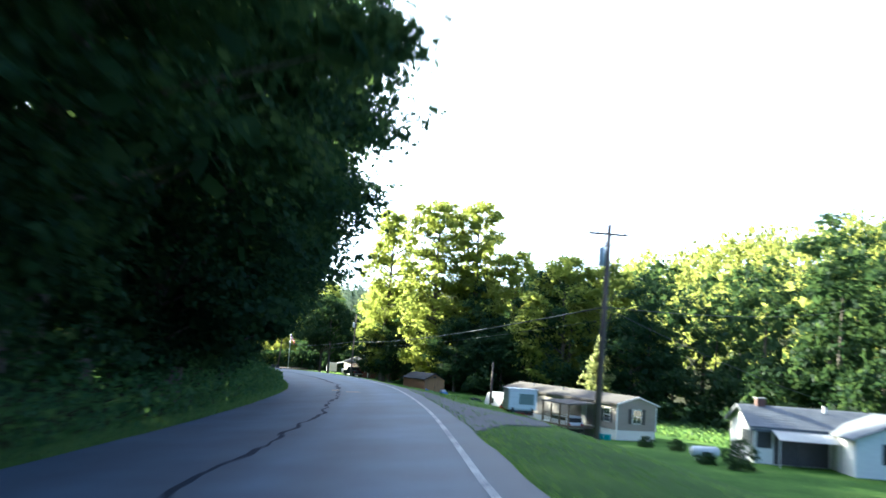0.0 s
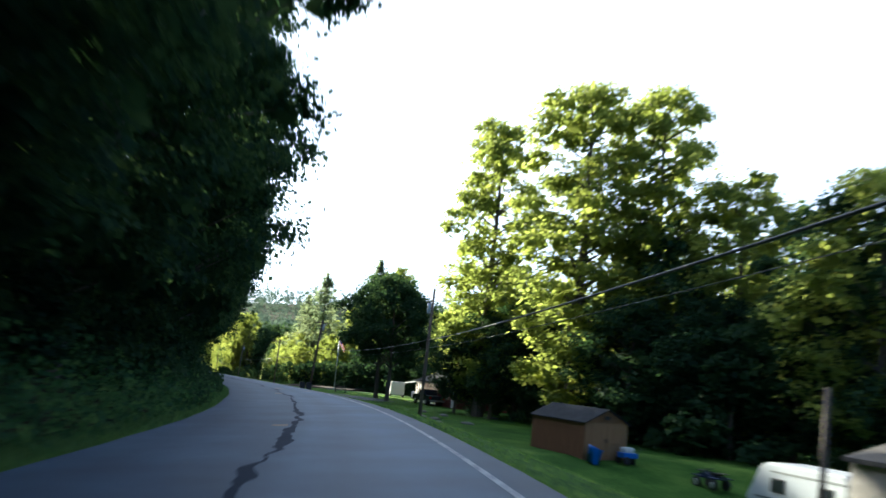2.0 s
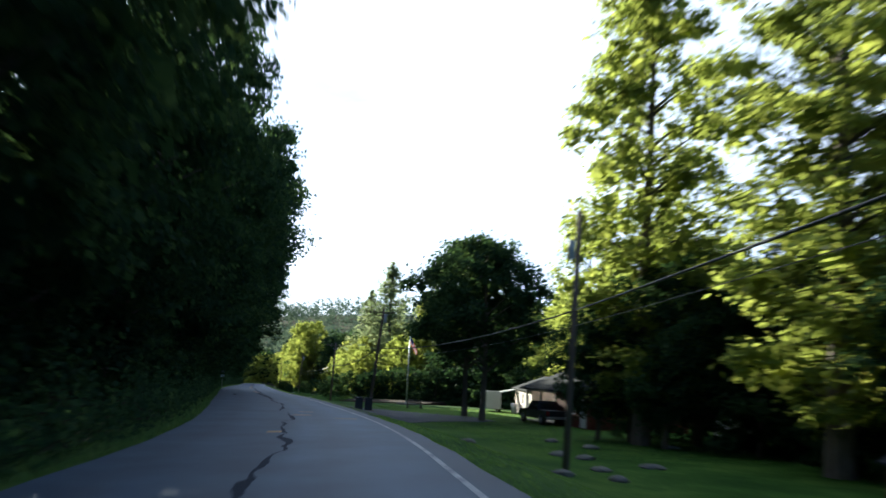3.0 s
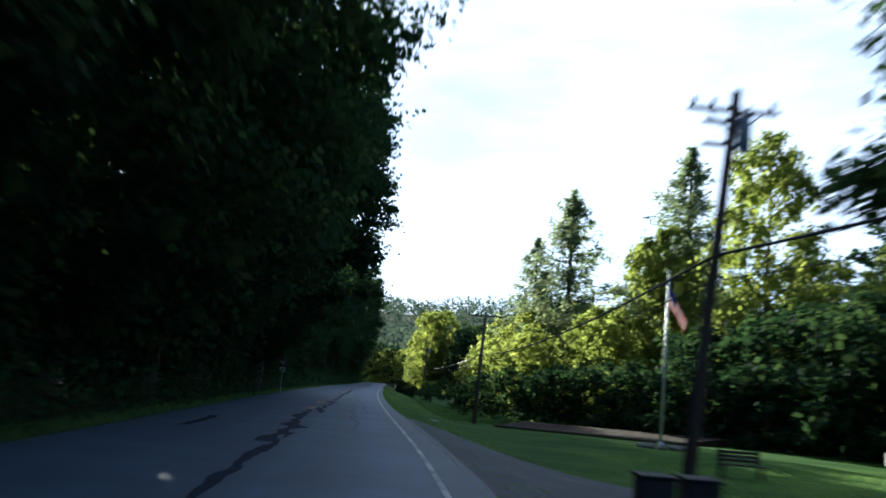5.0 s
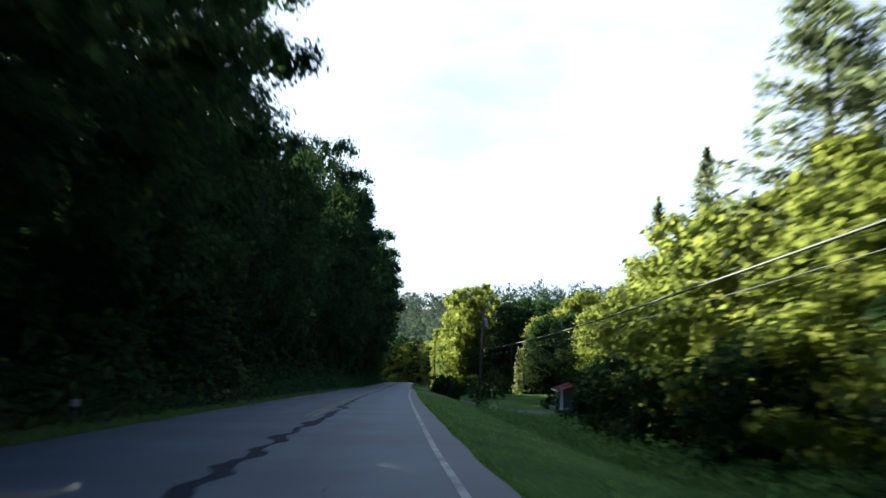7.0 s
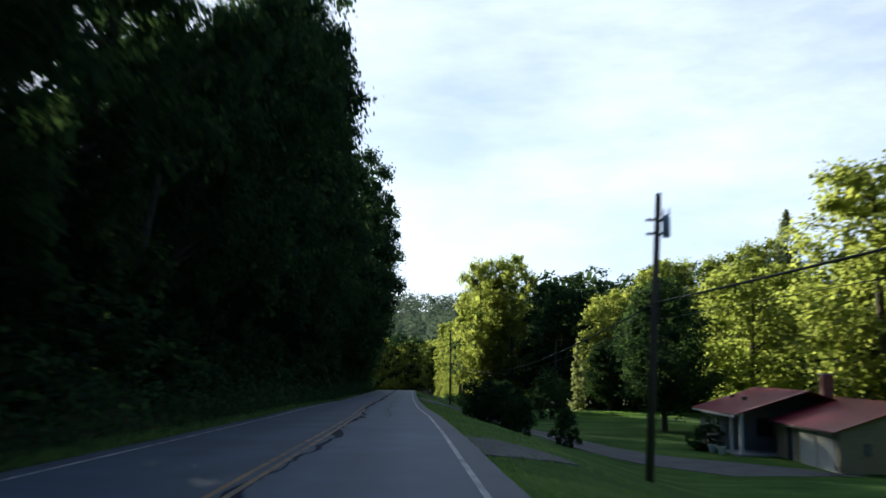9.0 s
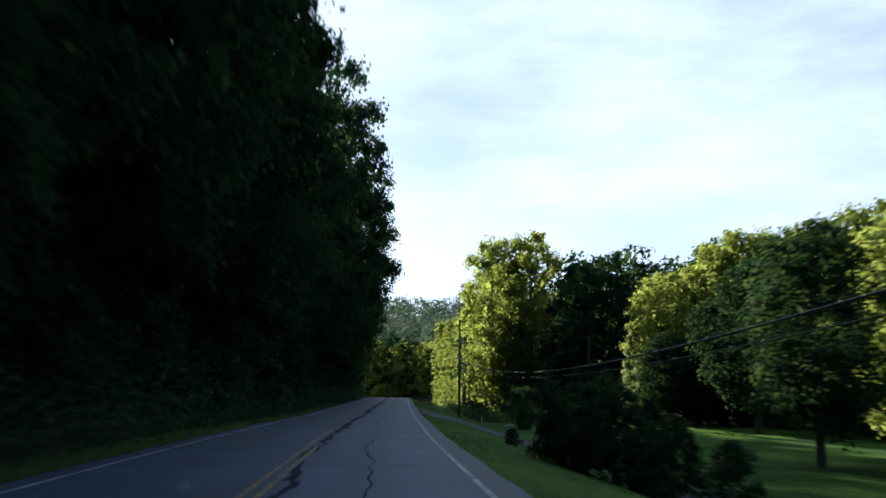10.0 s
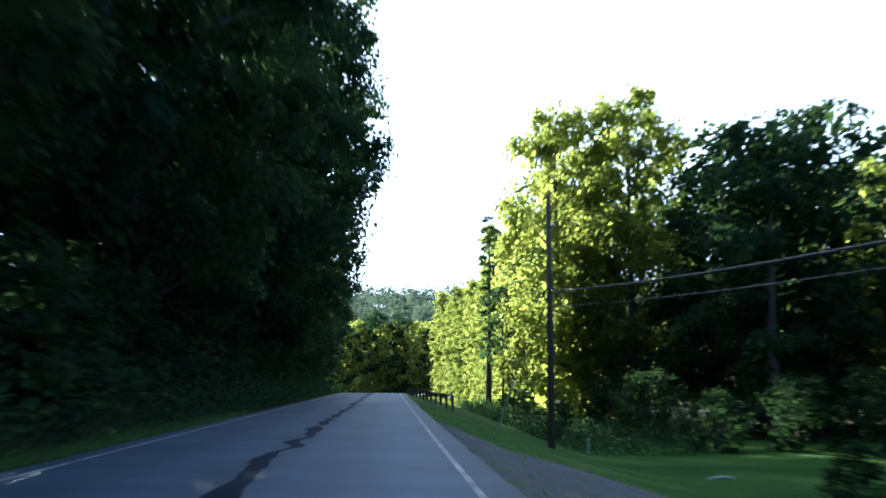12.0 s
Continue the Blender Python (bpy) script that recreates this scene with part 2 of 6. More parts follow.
def smooth_line(pts, step=2.0):
    pts = np.array(pts)
    d = np.concatenate([[0], np.cumsum(np.hypot(*np.diff(pts, axis=0).T))])
    m = np.gradient(pts, d, axis=0)
    s = np.arange(0, d[-1], step)
    k = np.clip(np.searchsorted(d, s, side="right") - 1, 0, len(d) - 2)
    h = (d[k + 1] - d[k])[:, None]
    t = ((s - d[k]) / h[:, 0])[:, None]
    p = (2 * t**3 - 3 * t**2 + 1) * pts[k] + (t**3 - 2 * t**2 + t) * h * m[k] + (-2 * t**3 + 3 * t**2) * pts[k + 1] + (t**3 - t**2) * h * m[k + 1]
    return p


BASE = smooth_line(LINE)
BASE_TAN = np.gradient(BASE, axis=0)
BASE_TAN /= np.linalg.norm(BASE_TAN, axis=1)[:, None]
S0 = int(np.argmin(np.hypot(BASE[:, 0], BASE[:, 1])))
BASE_S = (np.arange(len(BASE)) - S0) * 2.0           # metres along the road from the first eye


def at_su(s, u):
    """The place s metres along the road and u metres to its right, for arrays."""
    s, u = np.asarray(s, float), np.asarray(u, float)
    x = np.interp(s, BASE_S, BASE[:, 0])
    y = np.interp(s, BASE_S, BASE[:, 1])
    tx = np.interp(s, BASE_S, BASE_TAN[:, 0])
    ty = np.interp(s, BASE_S, BASE_TAN[:, 1])
    n = np.hypot(tx, ty)
    return x + u * ty / n, y - u * tx / n


def su_of(x, y):
    d = np.hypot(BASE[:, 0] - x, BASE[:, 1] - y)
    i = int(np.argmin(d))
    t = BASE_TAN[i]
    dx, dy = x - BASE[i, 0], y - BASE[i, 1]
    return BASE_S[i] + dx * t[0] + dy * t[1], dx * t[1] - dy * t[0]


EYE_S = np.array([su_of(r[1], r[2])[0] for r in ROWS])
EYE_Z = np.array([r[3] for r in ROWS])
FIT_Z = np.polyfit(EYE_S, EYE_Z - 1.5, 6)


def road_z(s):
    s = np.asarray(s, float)
    z = np.polyval(FIT_Z, np.clip(s, 0, 380))
    return z - np.where(s > 380, np.minimum(s - 380, 115) * 0.019, 0) - np.where(s > 495, np.minimum(s - 495, 100) * 0.05, 0) - np.where(s < 0, s * 0.02, 0)


SHIFT_S = [0, 12, 34, 62, 94, 116, 134, 182, 217, 237, 290, 312, 328, 345, 376, 400]
SHIFT_M = [-0.2, -0.2, 0.15, 0.52, 0.26, 0.0, 0.02, -0.22, -0.55, -0.62, -0.28, 0.0, 0.12, -0.06, -0.14, -0.2]


def shift(s):
    """How far the lane lies to the right of the line that the car drives."""
    return np.interp(s, SHIFT_S, SHIFT_M)


def bank(s):
    """Cross fall of the road, lower on its inner side in the bend."""
    return 0.085 * np.clip((156 - np.asarray(s, float)) / 50, 0, 1)


def ease(a, b, x):
    t = np.clip((x - a) / (b - a), 0, 1)
    return t * t * (3 - 2 * t)


def wobble(x, y, f, seed=0.0):
    return np.sin(x * f + seed) * np.cos(y * f * 1.3 + seed * 1.7) + 0.5 * np.sin(x * f * 2.3 + y * f * 1.9 + seed * 3.1)


DROP_S = [-60, 0, 38, 60, 85, 108, 117, 126, 150, 178, 206, 232, 256, 294, 312, 328, 350, 375, 400, 431, 500]
DROP_M = [4, 3.7, 3.4, 3.15, 3.6, 3.2, 1.8, 1.6, 1.0, 0.6, 0.4, 0.9, 1.8, 2.0, 2.1, 2.9, 2.4, 2.0, 1.6, 2.0, 1.8]


def right_edge(s):
    """The asphalt's edge on the valley side."""
    return 2.05 + 0.25 * float(ease(140, 165, s) * (1 - ease(195, 215, s)))


def left_edge(s):
    """The asphalt's edge on the bank side."""
    return -6.45 + 1.0 * (1 - float(ease(120, 185, s)))


def land_z(s, u):
    """Height of the ground at s, u."""
    s, u = np.asarray(s, float), np.asarray(u, float)
    u = u - shift(s)
    z = road_z(s) + bank(s) * np.clip(u, -7, 3)
    drop = np.interp(s, DROP_S, DROP_M)
    wide = 1.8 + 3.2 * drop
    verge = 2.6 + 2.6 * (1 - ease(48, 72, s))
    right = -0.06 * ease(2.0, 2.8, u) - drop * (0.55 * ease(verge, verge + wide, u) + 0.45 * np.clip((u - verge) / wide, 0, 1)) - bank(s) * 3 * ease(2.4, 7, u)
    hill = 68 * (1 - 0.8 * ease(380, 620, s)) * ease(70, 320, u) + 56 * ease(250, 900, u) + wobble(s, u, 0.016, 1.0) * 3.0 * ease(60, 200, u)
    steep = 1 - ease(405, 470, s)
    left = -0.05 * ease(-6.8, -8.0, u) + steep * (4.2 * ease(-7.8, -15.5, u) + 58 * ease(-30, -125, u)) + wobble(s, u, 0.2, 2.0) * 0.3 * ease(-8.5, -15, u)
    ahead = 16 * ease(590, 900, s) + 80 * ease(880, 1900, s) * (1 + 0.16 * wobble(s, u, 0.007, 3.0))
    return z + right * (u > 0) + hill * (u > 0) + left * (u < 0) + ahead


def spot(x, y, lift=0.0):
    s, u = su_of(x, y)
    return (x, y, float(land_z(s, u)) + lift)


# ground: one sheet, with the road's bed in it
gs = np.unique(np.concatenate([np.arange(-390, -40, 50), np.arange(-40, 520, 2.5), np.arange(520, 900, 20), np.arange(900, 2600, 70)]))
gu = np.unique(np.concatenate([[-350, -250, -180, -130, -100, -80, -65, -52, -42, -34, -28, -24, -20, -18], np.arange(-17, -6.7, 0.8), [-6.6, -6.0], [0, 1.7, 2.0], np.arange(2.4, 20, 0.9), np.arange(20, 75, 3.5), np.arange(75, 250, 17.0), np.arange(250, 1600, 70.0)]))
S, U = np.meshgrid(gs, gu, indexing="ij")
U = U + shift(S)
X, Y = at_su(S, U)
UR = U - shift(S)
Z = land_z(S, U) - np.where((UR > -6.3 + 1.0 * (1 - ease(120, 185, S))) & (UR < 1.95), 0.15, 0.0)
gv = np.stack([X, Y, Z], -1).reshape(-1, 3)
nu = len(gu)
gf = [(i * nu + j, i * nu + j + 1, (i + 1) * nu + j + 1, (i + 1) * nu + j) for i in range(len(gs) - 1) for j in range(nu - 1)]
FLOOR = mottled("forest_floor", [(0.3, (0.02, 0.026, 0.012)), (0.55, (0.04, 0.042, 0.02)), (0.8, (0.07, 0.06, 0.035))], 0.5, 12.0, 0.95, 0.8, sheen=0.05)
ground_mesh = mesh_of("ground", gv, [f[::-1] for f in gf], LAWN, True)
ground_mesh.materials.append(FLOOR)
mid_u = (UR[:-1, :-1] + UR[1:, 1:]) / 2
mid_s = (S[:-1, :-1] + S[1:, 1:]) / 2
wooded = (mid_u < -6.9 + 1.0 * (1 - ease(120, 185, mid_s))) | (mid_u > 62) | (mid_s > 520) | ((mid_s > 432) & (mid_u > 12))
ground_mesh.polygons.foreach_set("material_index", wooded.astype(np.int32).reshape(-1))
ground = tagged(new("ground", ground_mesh), "mown grass and forest floor sloping down beside the road", "ground", kind="structure")


def bend(s):
    """Sideways swing of the road's far end, which curves to the left."""
    return -(max(0.0, s - 500.0) ** 2) / 600.0


def strip(name, u0, u1, s0, s1, mat, lift=0.0, step=2.0, thick=0.0, ragged=0.0):
    """A band of the road's surface between two offsets; both may be functions of s."""
    bm = bmesh.new()
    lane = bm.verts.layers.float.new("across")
    rows = []
    for i, s in enumerate(np.arange(s0, s1 + 1e-6, step)):
        a, b = (u0(s), u1(s)) if callable(u0) else (u0, u1)
        n = max(2, int(abs(b - a) / 1.0) + 1) if not callable(u0) else (34 if abs(b - a) > 3 else 4)
        us = np.linspace(a, b, n)
        if ragged:
            us[-1] += ragged * (math.sin(s * 0.9) + math.sin(s * 2.3 + 1)) * 0.5
            us[0] += ragged * (math.sin(s * 1.1 + 2) + math.sin(s * 2.7)) * 0.5
        x, y = at_su(np.full(n, s), us + bend(s) + shift(s))
        z = road_z(s) + lift + bank(s) * us - 0.006 * np.abs(us + 2.15) + 0.06
        rows.append([bm.verts.new(p) for p in zip(x, y, z)])
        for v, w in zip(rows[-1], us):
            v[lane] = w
    for a, b in zip(rows, rows[1:]):
        for k in range(len(a) - 1):
            bm.faces.new((a[k], a[k + 1], b[k + 1], b[k]))
    if thick:
        r = bmesh.ops.extrude_edge_only(bm, edges=[e for e in bm.edges if e.is_boundary])
        for v in r["geom"]:
            if isinstance(v, bmesh.types.BMVert):
                v.co.z -= thick
    bmesh.ops.recalc_face_normals(bm, faces=bm.faces)
    return part(name, bm, mat, None)


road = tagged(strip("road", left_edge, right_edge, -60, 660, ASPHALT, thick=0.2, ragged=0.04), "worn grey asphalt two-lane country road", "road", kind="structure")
tagged(strip("trim", 1.41, 1.52, -60, 540, WHITE_LINE, 0.006), "worn white edge line on asphalt", "road marking", kind="structure")
tagged(strip("trim", -5.95, -5.82, 280, 540, WHITE_LINE, 0.006), "worn white edge line on asphalt", "road marking", kind="structure")
for du in (-2.32, -2.06):
    tagged(strip("trim", du, du + 0.11, 252, 340, YELLOW_LINE, 0.006), "faded yellow centre line on asphalt", "road marking", kind="structure")
tagged(strip("trim", -2.36, -2.22, 340, 367, YELLOW_LINE, 0.009), "faded yellow centre line on asphalt", "road marking", kind="structure")
for s0, s1 in ((56, 57.5), (92, 93), (203, 206.5), (213, 217), (128, 129.2), (379, 380)):
    tagged(strip("trim", -2.5, -2.05, s0, s1, YELLOW_LINE, 0.008, step=0.5), "scrap of faded yellow paint on asphalt", "road marking", kind="structure")
# sun dapples, from s 138 to 147, are painted as pale patches
PALE_DAPPLE = mottled("pale_asphalt_dapple", [(0.4, (0.06, 0.075, 0.10)), (0.55, (0.17, 0.15, 0.14)), (0.75, (0.26, 0.22, 0.19))], 1.2, 30, 0.8, 0.2)
for u0, u1, s0, s1 in ((0.1, 1.0, 138.0, 139.6), (-1.7, -0.9, 141.0, 143.0), (-1.2, -0.5, 145.5, 147.0), (-1.6, -0.9, 51.5, 53.5), (-4.4, -2.9, 231.0, 232.0)):
    tagged(strip("trim", u0, u1, s0, s1, PALE_DAPPLE, 0.005, step=0.4, ragged=0.12), "pale dapple painted on the asphalt", "road patch", kind="structure")
# tar-filled cracks along the centre joint and the wheel paths


def crack(u0, wide, s0, s1, seed):
    def middle(s):
        return u0 + 0.30 * noise.noise((s * 0.12, seed, 0)) + 0.22 * noise.noise((s * 0.55, seed, 3)) + 0.08 * noise.noise((s * 2.1, seed, 5))

    def half(s):
        return wide * max(0.06, 0.45 + 0.9 * noise.noise((s * 0.45, seed, 9)) + 0.3 * noise.noise((s * 1.7, seed, 2)))
    ob = strip("trim", lambda s: middle(s) - half(s), lambda s: middle(s) + half(s + 1.1), s0, s1, TAR, 0.004, step=0.5)
    tagged(ob, "dark tar-sealed crack along the asphalt", "road crack", kind="structure")


for k, (u0, wide, s0, s1) in enumerate(((-2.05, 0.12, -10, 66), (-1.9, 0.2, 60, 128), (-1.95, 0.16, 128, 186), (-2.2, 0.42, 182, 206), (-1.62, 0.3, 200, 262), (-1.85, 0.2, 262, 330), (-1.95, 0.2, 330, 352), (-2.15, 0.36, 350, 490), (-0.1, 0.03, 186, 232), (0.3, 0.05, 205, 222), (-4.9, 0.3, 186, 192), (-0.55, 0.04, 326, 372))):
    crack(u0, wide, s0, s1, k * 7.3)


# ======== trees ========
rng = np.random.default_rng(7)


def unit(v):
    return v / (np.linalg.norm(v, axis=-1, keepdims=True) + 1e-9)


def blades(p, nrm, along, size, rng, slim=0.36):
    """Leaf blades at p, facing nrm and pointing along, n x 4 x 3."""
    nrm = unit(nrm)
    a = unit(along - nrm * (along * nrm).sum(1, keepdims=True))
    b = np.cross(nrm, a)
    L = size * (0.6 + 0.8 * rng.random((len(p), 1)))
    W = L * slim
    return np.stack([p - a * L * 0.5, p + b * W - a * L * 0.08, p + a * L * 0.5, p - b * W - a * L * 0.08], axis=1)


def leaf_cloud(centres, radii, per, size, out_from, flat=0.5, droop=0.0, rng=rng):
    """Small leaf blades in clumps round the centres, n x 4 x 3."""
    c = np.repeat(centres, per, axis=0)
    r = np.repeat(radii, per)[:, None]
    d = unit(rng.normal(size=c.shape))
    p = c + d * r * (rng.random((len(c), 1)) ** 0.45) * [1, 1, 0.75]
    nrm = 0.9 * d + 0.45 * unit(p - out_from) + rng.normal(size=p.shape) * 0.38 + [0, 0, flat * 0.8]
    return blades(p, nrm, rng.normal(size=p.shape) - [0, 0, droop], size, rng)


def boughs(centres, radii, axis, tufts, per, leaf, core, rng, tuft=0.34):
    """Leafy boughs: each carries tufts over its top and outer side, and oversized inner blades added to block light."""
    n = len(centres)
    out = unit((centres - axis) * [1, 1, 0.35] + [0, 0, 0.01])
    v = unit(rng.normal(size=(n, tufts, 3)))
    v[..., 2] = np.where(rng.random((n, tufts)) < 0.72, np.abs(v[..., 2]), v[..., 2])
    v = unit(v + 0.55 * out[:, None, :])
    r = radii[:, None, None]
    c = centres[:, None, :] + v * r * [1, 1, 0.66] * (0.72 + 0.4 * rng.random((n, tufts, 1)))
    keep = rng.random((n, tufts)) < 0.9
    c, v, rt = c[keep], v[keep], np.repeat(radii[:, None], tufts, 1)[keep] * tuft * (0.7 + 0.6 * rng.random(int(keep.sum())))
    c, v, rt = np.repeat(c, per, 0), np.repeat(v, per, 0), np.repeat(rt, per)[:, None]
    p = c + rng.normal(size=c.shape) * rt * [0.62, 0.62, 0.42]
    quads = [blades(p, 0.7 * v + [0, 0, 0.5] + rng.normal(size=p.shape) * 0.5, rng.normal(size=p.shape) + 0.6 * v - [0, 0, 0.5], leaf, rng)]
    if core:
        c = np.repeat(centres, core, 0)
        rr = np.repeat(radii, core)[:, None]
        p = c + rng.normal(size=c.shape) * rr * [0.32, 0.32, 0.2]
        quads.append(blades(p, rng.normal(size=p.shape) + [0, 0, 0.4], rng.normal(size=p.shape), np.minimum(rr * 0.62, 0.95 if leaf < 0.5 else 9.0), rng, 0.45))
    return np.concatenate(quads)


def broad_tree(height, radius, base, count, tufts, per, leaf, leaf_mat, shape=1.0, bough=0.34, lean=0.0, bare=False, core=4):
    """Meshes of a trunk with limbs and of a crown of leafy boughs."""
    bm = bmesh.new()
    tr = height * 0.014 + 0.05
    hs = np.linspace(0, 1, 8)
    path = np.array([(lean * (h ** 2) * height * 0.3 + 0.12 * math.sin(h * 5), 0.1 * math.cos(h * 4), h * height * 0.9 - (0.6 if h == 0 else 0)) for h in hs])
    tube(path, [tr * (1.25 if h == 0 else 1) * (1 - 0.88 * h) + 0.015 for h in hs], 8, bm)
    cs, rad = [], []
    for i in range(count):
        hz = (i + 0.2 + 0.6 * rng.random()) / count
        wide = max(0.12, math.sin(math.pi * (hz * 0.86 + 0.1)) ** (0.6 * shape))
        if lean:
            wide *= min(1.0, 0.4 + 1.7 * hz)
        rb = radius * bough * (0.75 + 0.5 * rng.random()) * (0.55 + 0.45 * wide)
        off = max(0.0, radius * wide * (0.78 + 0.34 * rng.random()) - rb * 0.85)
        if i % 4 == 3:
            off *= 0.45
        ang = i * 2.39996 + rng.normal() * 0.35
        z = base + hz * (height - base - rb * 0.6)
        ax = lean * (z / height) ** 2 * height * 0.3
        cs.append((ax + math.cos(ang) * off, math.sin(ang) * off, z))
        rad.append(rb)
        if not bare and off > 0.5:
            z0 = max(base * 0.8, z - off * (0.45 + 0.4 * rng.random()))
            p0 = Vector([float(np.interp(z0, path[:, 2], path[:, k])) for k in range(3)])
            tip = Vector(cs[-1])
            k = tr * 0.42 * (1 - 0.6 * z0 / height)
            tube([p0, p0.lerp(tip, 0.5) + Vector((0, 0, off * 0.04)), tip], [k, k * 0.6, 0.012], 5, bm, False)
    cs, rad = np.array(cs), np.array(rad)
    axis = np.stack([lean * (cs[:, 2] / height) ** 2 * height * 0.3, np.zeros(len(cs)), cs[:, 2] - 0.6], 1)
    quads = boughs(cs, rad, axis, tufts, per, leaf, core, rng)
    trunk = bpy.data.meshes.new("trunk")
    bm.to_mesh(trunk)
    bm.free()
    trunk.materials.append(BARK)
    return trunk, quads_mesh("crown", quads, leaf_mat)


def conifer(height, radius, base, whorls, per, leaf, mat=NEEDLE, gappy=0.25, sweep=-0.12):
    """A conifer: uneven branches, each a ragged spray of needles."""
    bm = bmesh.new()
    tr = height * 0.012 + 0.05
    tube([(0, 0, -0.5), (0.05, 0, height * 0.5), (0, 0.03, height)], [tr, tr * 0.6, 0.015], 8, bm)
    twigs = bmesh.new()
    quads = []
    for i in range(whorls):
        k = (i + 0.5) / whorls
        for j in range(6):
            if rng.random() < gappy:
                continue
            h = base + (height - base) * k + rng.normal() * 0.04 * height
            if h > height - 0.5 or h < base * 0.7:
                continue
            high = max(0.0, (h - base) / (height - base))
            full = min(1.0, 0.6 + 2.2 * high) * (1 - high) ** 0.88
            rr = radius * full * (0.42 + 0.72 * rng.random()) * (1.1 - 0.1 * high) + 0.15
            ang = rng.random() * 6.283
            d = np.array([math.cos(ang), math.sin(ang), sweep + 0.4 * high + rng.normal() * 0.14])
            side = np.array([-d[1], d[0], 0.0])
            tip = np.array([0, 0, h]) + d * rr
            if i % 2 == 0 and h < height - 1:
                tube([(0, 0, h), tuple(tip)], [0.03, 0.008], 4, twigs, False)
            n = int(per * (0.35 + rr / radius))
            f = 0.12 + 0.88 * rng.random(n) ** 0.75
            lat = rng.normal(size=n) * 0.17 * rr * (1.15 - f)
            p = np.array([0, 0, h]) + d * (rr * f)[:, None] + side * lat[:, None]
            p[:, 2] -= 0.07 * rr * f * f + 0.3 * np.abs(lat) + rng.normal(size=n) * 0.011 * height
            along = d * 0.8 + side * np.sign(lat)[:, None] * 0.7 + rng.normal(size=(n, 3)) * 0.45 - [0, 0, 0.25]
            quads.append(blades(p, rng.normal(size=(n, 3)) * 0.6 + [0, 0, 0.7] + d * 0.35, along, leaf, rng, 0.14))
    n = 60
    p = np.stack([rng.normal(size=n) * 0.12, rng.normal(size=n) * 0.12, height - 1.4 * rng.random(n) ** 1.5], 1)
    quads.append(blades(p, rng.normal(size=(n, 3)), rng.normal(size=(n, 3)) * 0.6 + [0, 0, 0.6], leaf, rng, 0.17))
    trunk = bpy.data.meshes.new("trunk")
    bm.to_mesh(trunk)
    bm.free()
    trunk.materials.append(BARK)
    branches = bpy.data.meshes.new("branchwork")
    twigs.to_mesh(branches)
    twigs.free()
    branches.materials.append(BARK)
    return trunk, quads_mesh("crown", np.concatenate(quads), mat), branches


MASTERS = {}
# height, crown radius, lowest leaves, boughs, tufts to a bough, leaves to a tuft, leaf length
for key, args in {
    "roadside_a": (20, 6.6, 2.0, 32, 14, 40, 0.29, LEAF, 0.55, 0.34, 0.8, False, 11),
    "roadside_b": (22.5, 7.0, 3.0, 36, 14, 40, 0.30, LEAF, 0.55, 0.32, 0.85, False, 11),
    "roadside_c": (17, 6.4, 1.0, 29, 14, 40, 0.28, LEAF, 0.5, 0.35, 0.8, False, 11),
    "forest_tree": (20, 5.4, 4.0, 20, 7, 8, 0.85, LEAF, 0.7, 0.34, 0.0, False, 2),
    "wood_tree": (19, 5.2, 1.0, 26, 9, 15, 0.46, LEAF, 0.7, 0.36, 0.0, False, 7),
    "light_tree": (18, 4.9, 1.0, 38, 14, 32, 0.30, LEAF_SUNLIT, 0.75, 0.36, 0.0, False, 7),
    "wood_light": (18, 4.9, 1.0, 28, 9, 15, 0.43, LEAF_SUNLIT, 0.75, 0.36, 0.0, False, 7),
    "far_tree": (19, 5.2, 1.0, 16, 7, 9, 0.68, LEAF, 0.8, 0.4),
    "far_light_tree": (18, 4.9, 1.0, 16, 7, 9, 0.64, LEAF_SUNLIT, 0.8, 0.4),
    "poplar": (28, 4.3, 2.0, 64, 14, 30, 0.32, LEAF_SUNLIT, 0.45, 0.36, 0.0, False, 8),
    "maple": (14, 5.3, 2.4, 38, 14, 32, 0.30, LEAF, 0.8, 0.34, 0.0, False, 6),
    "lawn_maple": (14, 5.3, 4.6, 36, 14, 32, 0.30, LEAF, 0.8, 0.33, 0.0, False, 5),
    "bright_maple": (14.5, 4.9, 2.0, 36, 14, 30, 0.30, LEAF_SUNLIT, 0.8, 0.35, 0.0, False, 6),
    "vine_column": (18, 1.9, 0.2, 60, 10, 22, 0.23, LEAF_SUNLIT, 0.3, 0.55, 0.0, False, 6),
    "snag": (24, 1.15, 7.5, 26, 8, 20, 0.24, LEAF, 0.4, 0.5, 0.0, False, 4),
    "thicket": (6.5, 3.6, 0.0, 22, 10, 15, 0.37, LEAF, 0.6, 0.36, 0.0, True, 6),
    "bright_thicket": (8.5, 3.6, 0.2, 28, 13, 28, 0.27, LEAF_SUNLIT, 0.7, 0.36, 0.0, True, 6),
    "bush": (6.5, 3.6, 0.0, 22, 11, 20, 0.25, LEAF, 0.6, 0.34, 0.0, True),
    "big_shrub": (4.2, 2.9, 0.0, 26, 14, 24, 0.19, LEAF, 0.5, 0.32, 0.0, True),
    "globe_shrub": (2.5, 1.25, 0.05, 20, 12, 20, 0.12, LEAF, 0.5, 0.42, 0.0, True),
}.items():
    MASTERS[key] = broad_tree(*args)
MASTERS["hemlock_a"] = conifer(22, 6.4, 2.0, 48, 58, 0.56, NEEDLE, 0.2, 0.1)
MASTERS["hemlock_b"] = conifer(26, 5.8, 6.0, 46, 56, 0.56, NEEDLE, 0.3, 0.16)
MASTERS["spruce"] = conifer(9, 2.5, 0.4, 28, 50, 0.36, SUNLIT_NEEDLE, 0.06)
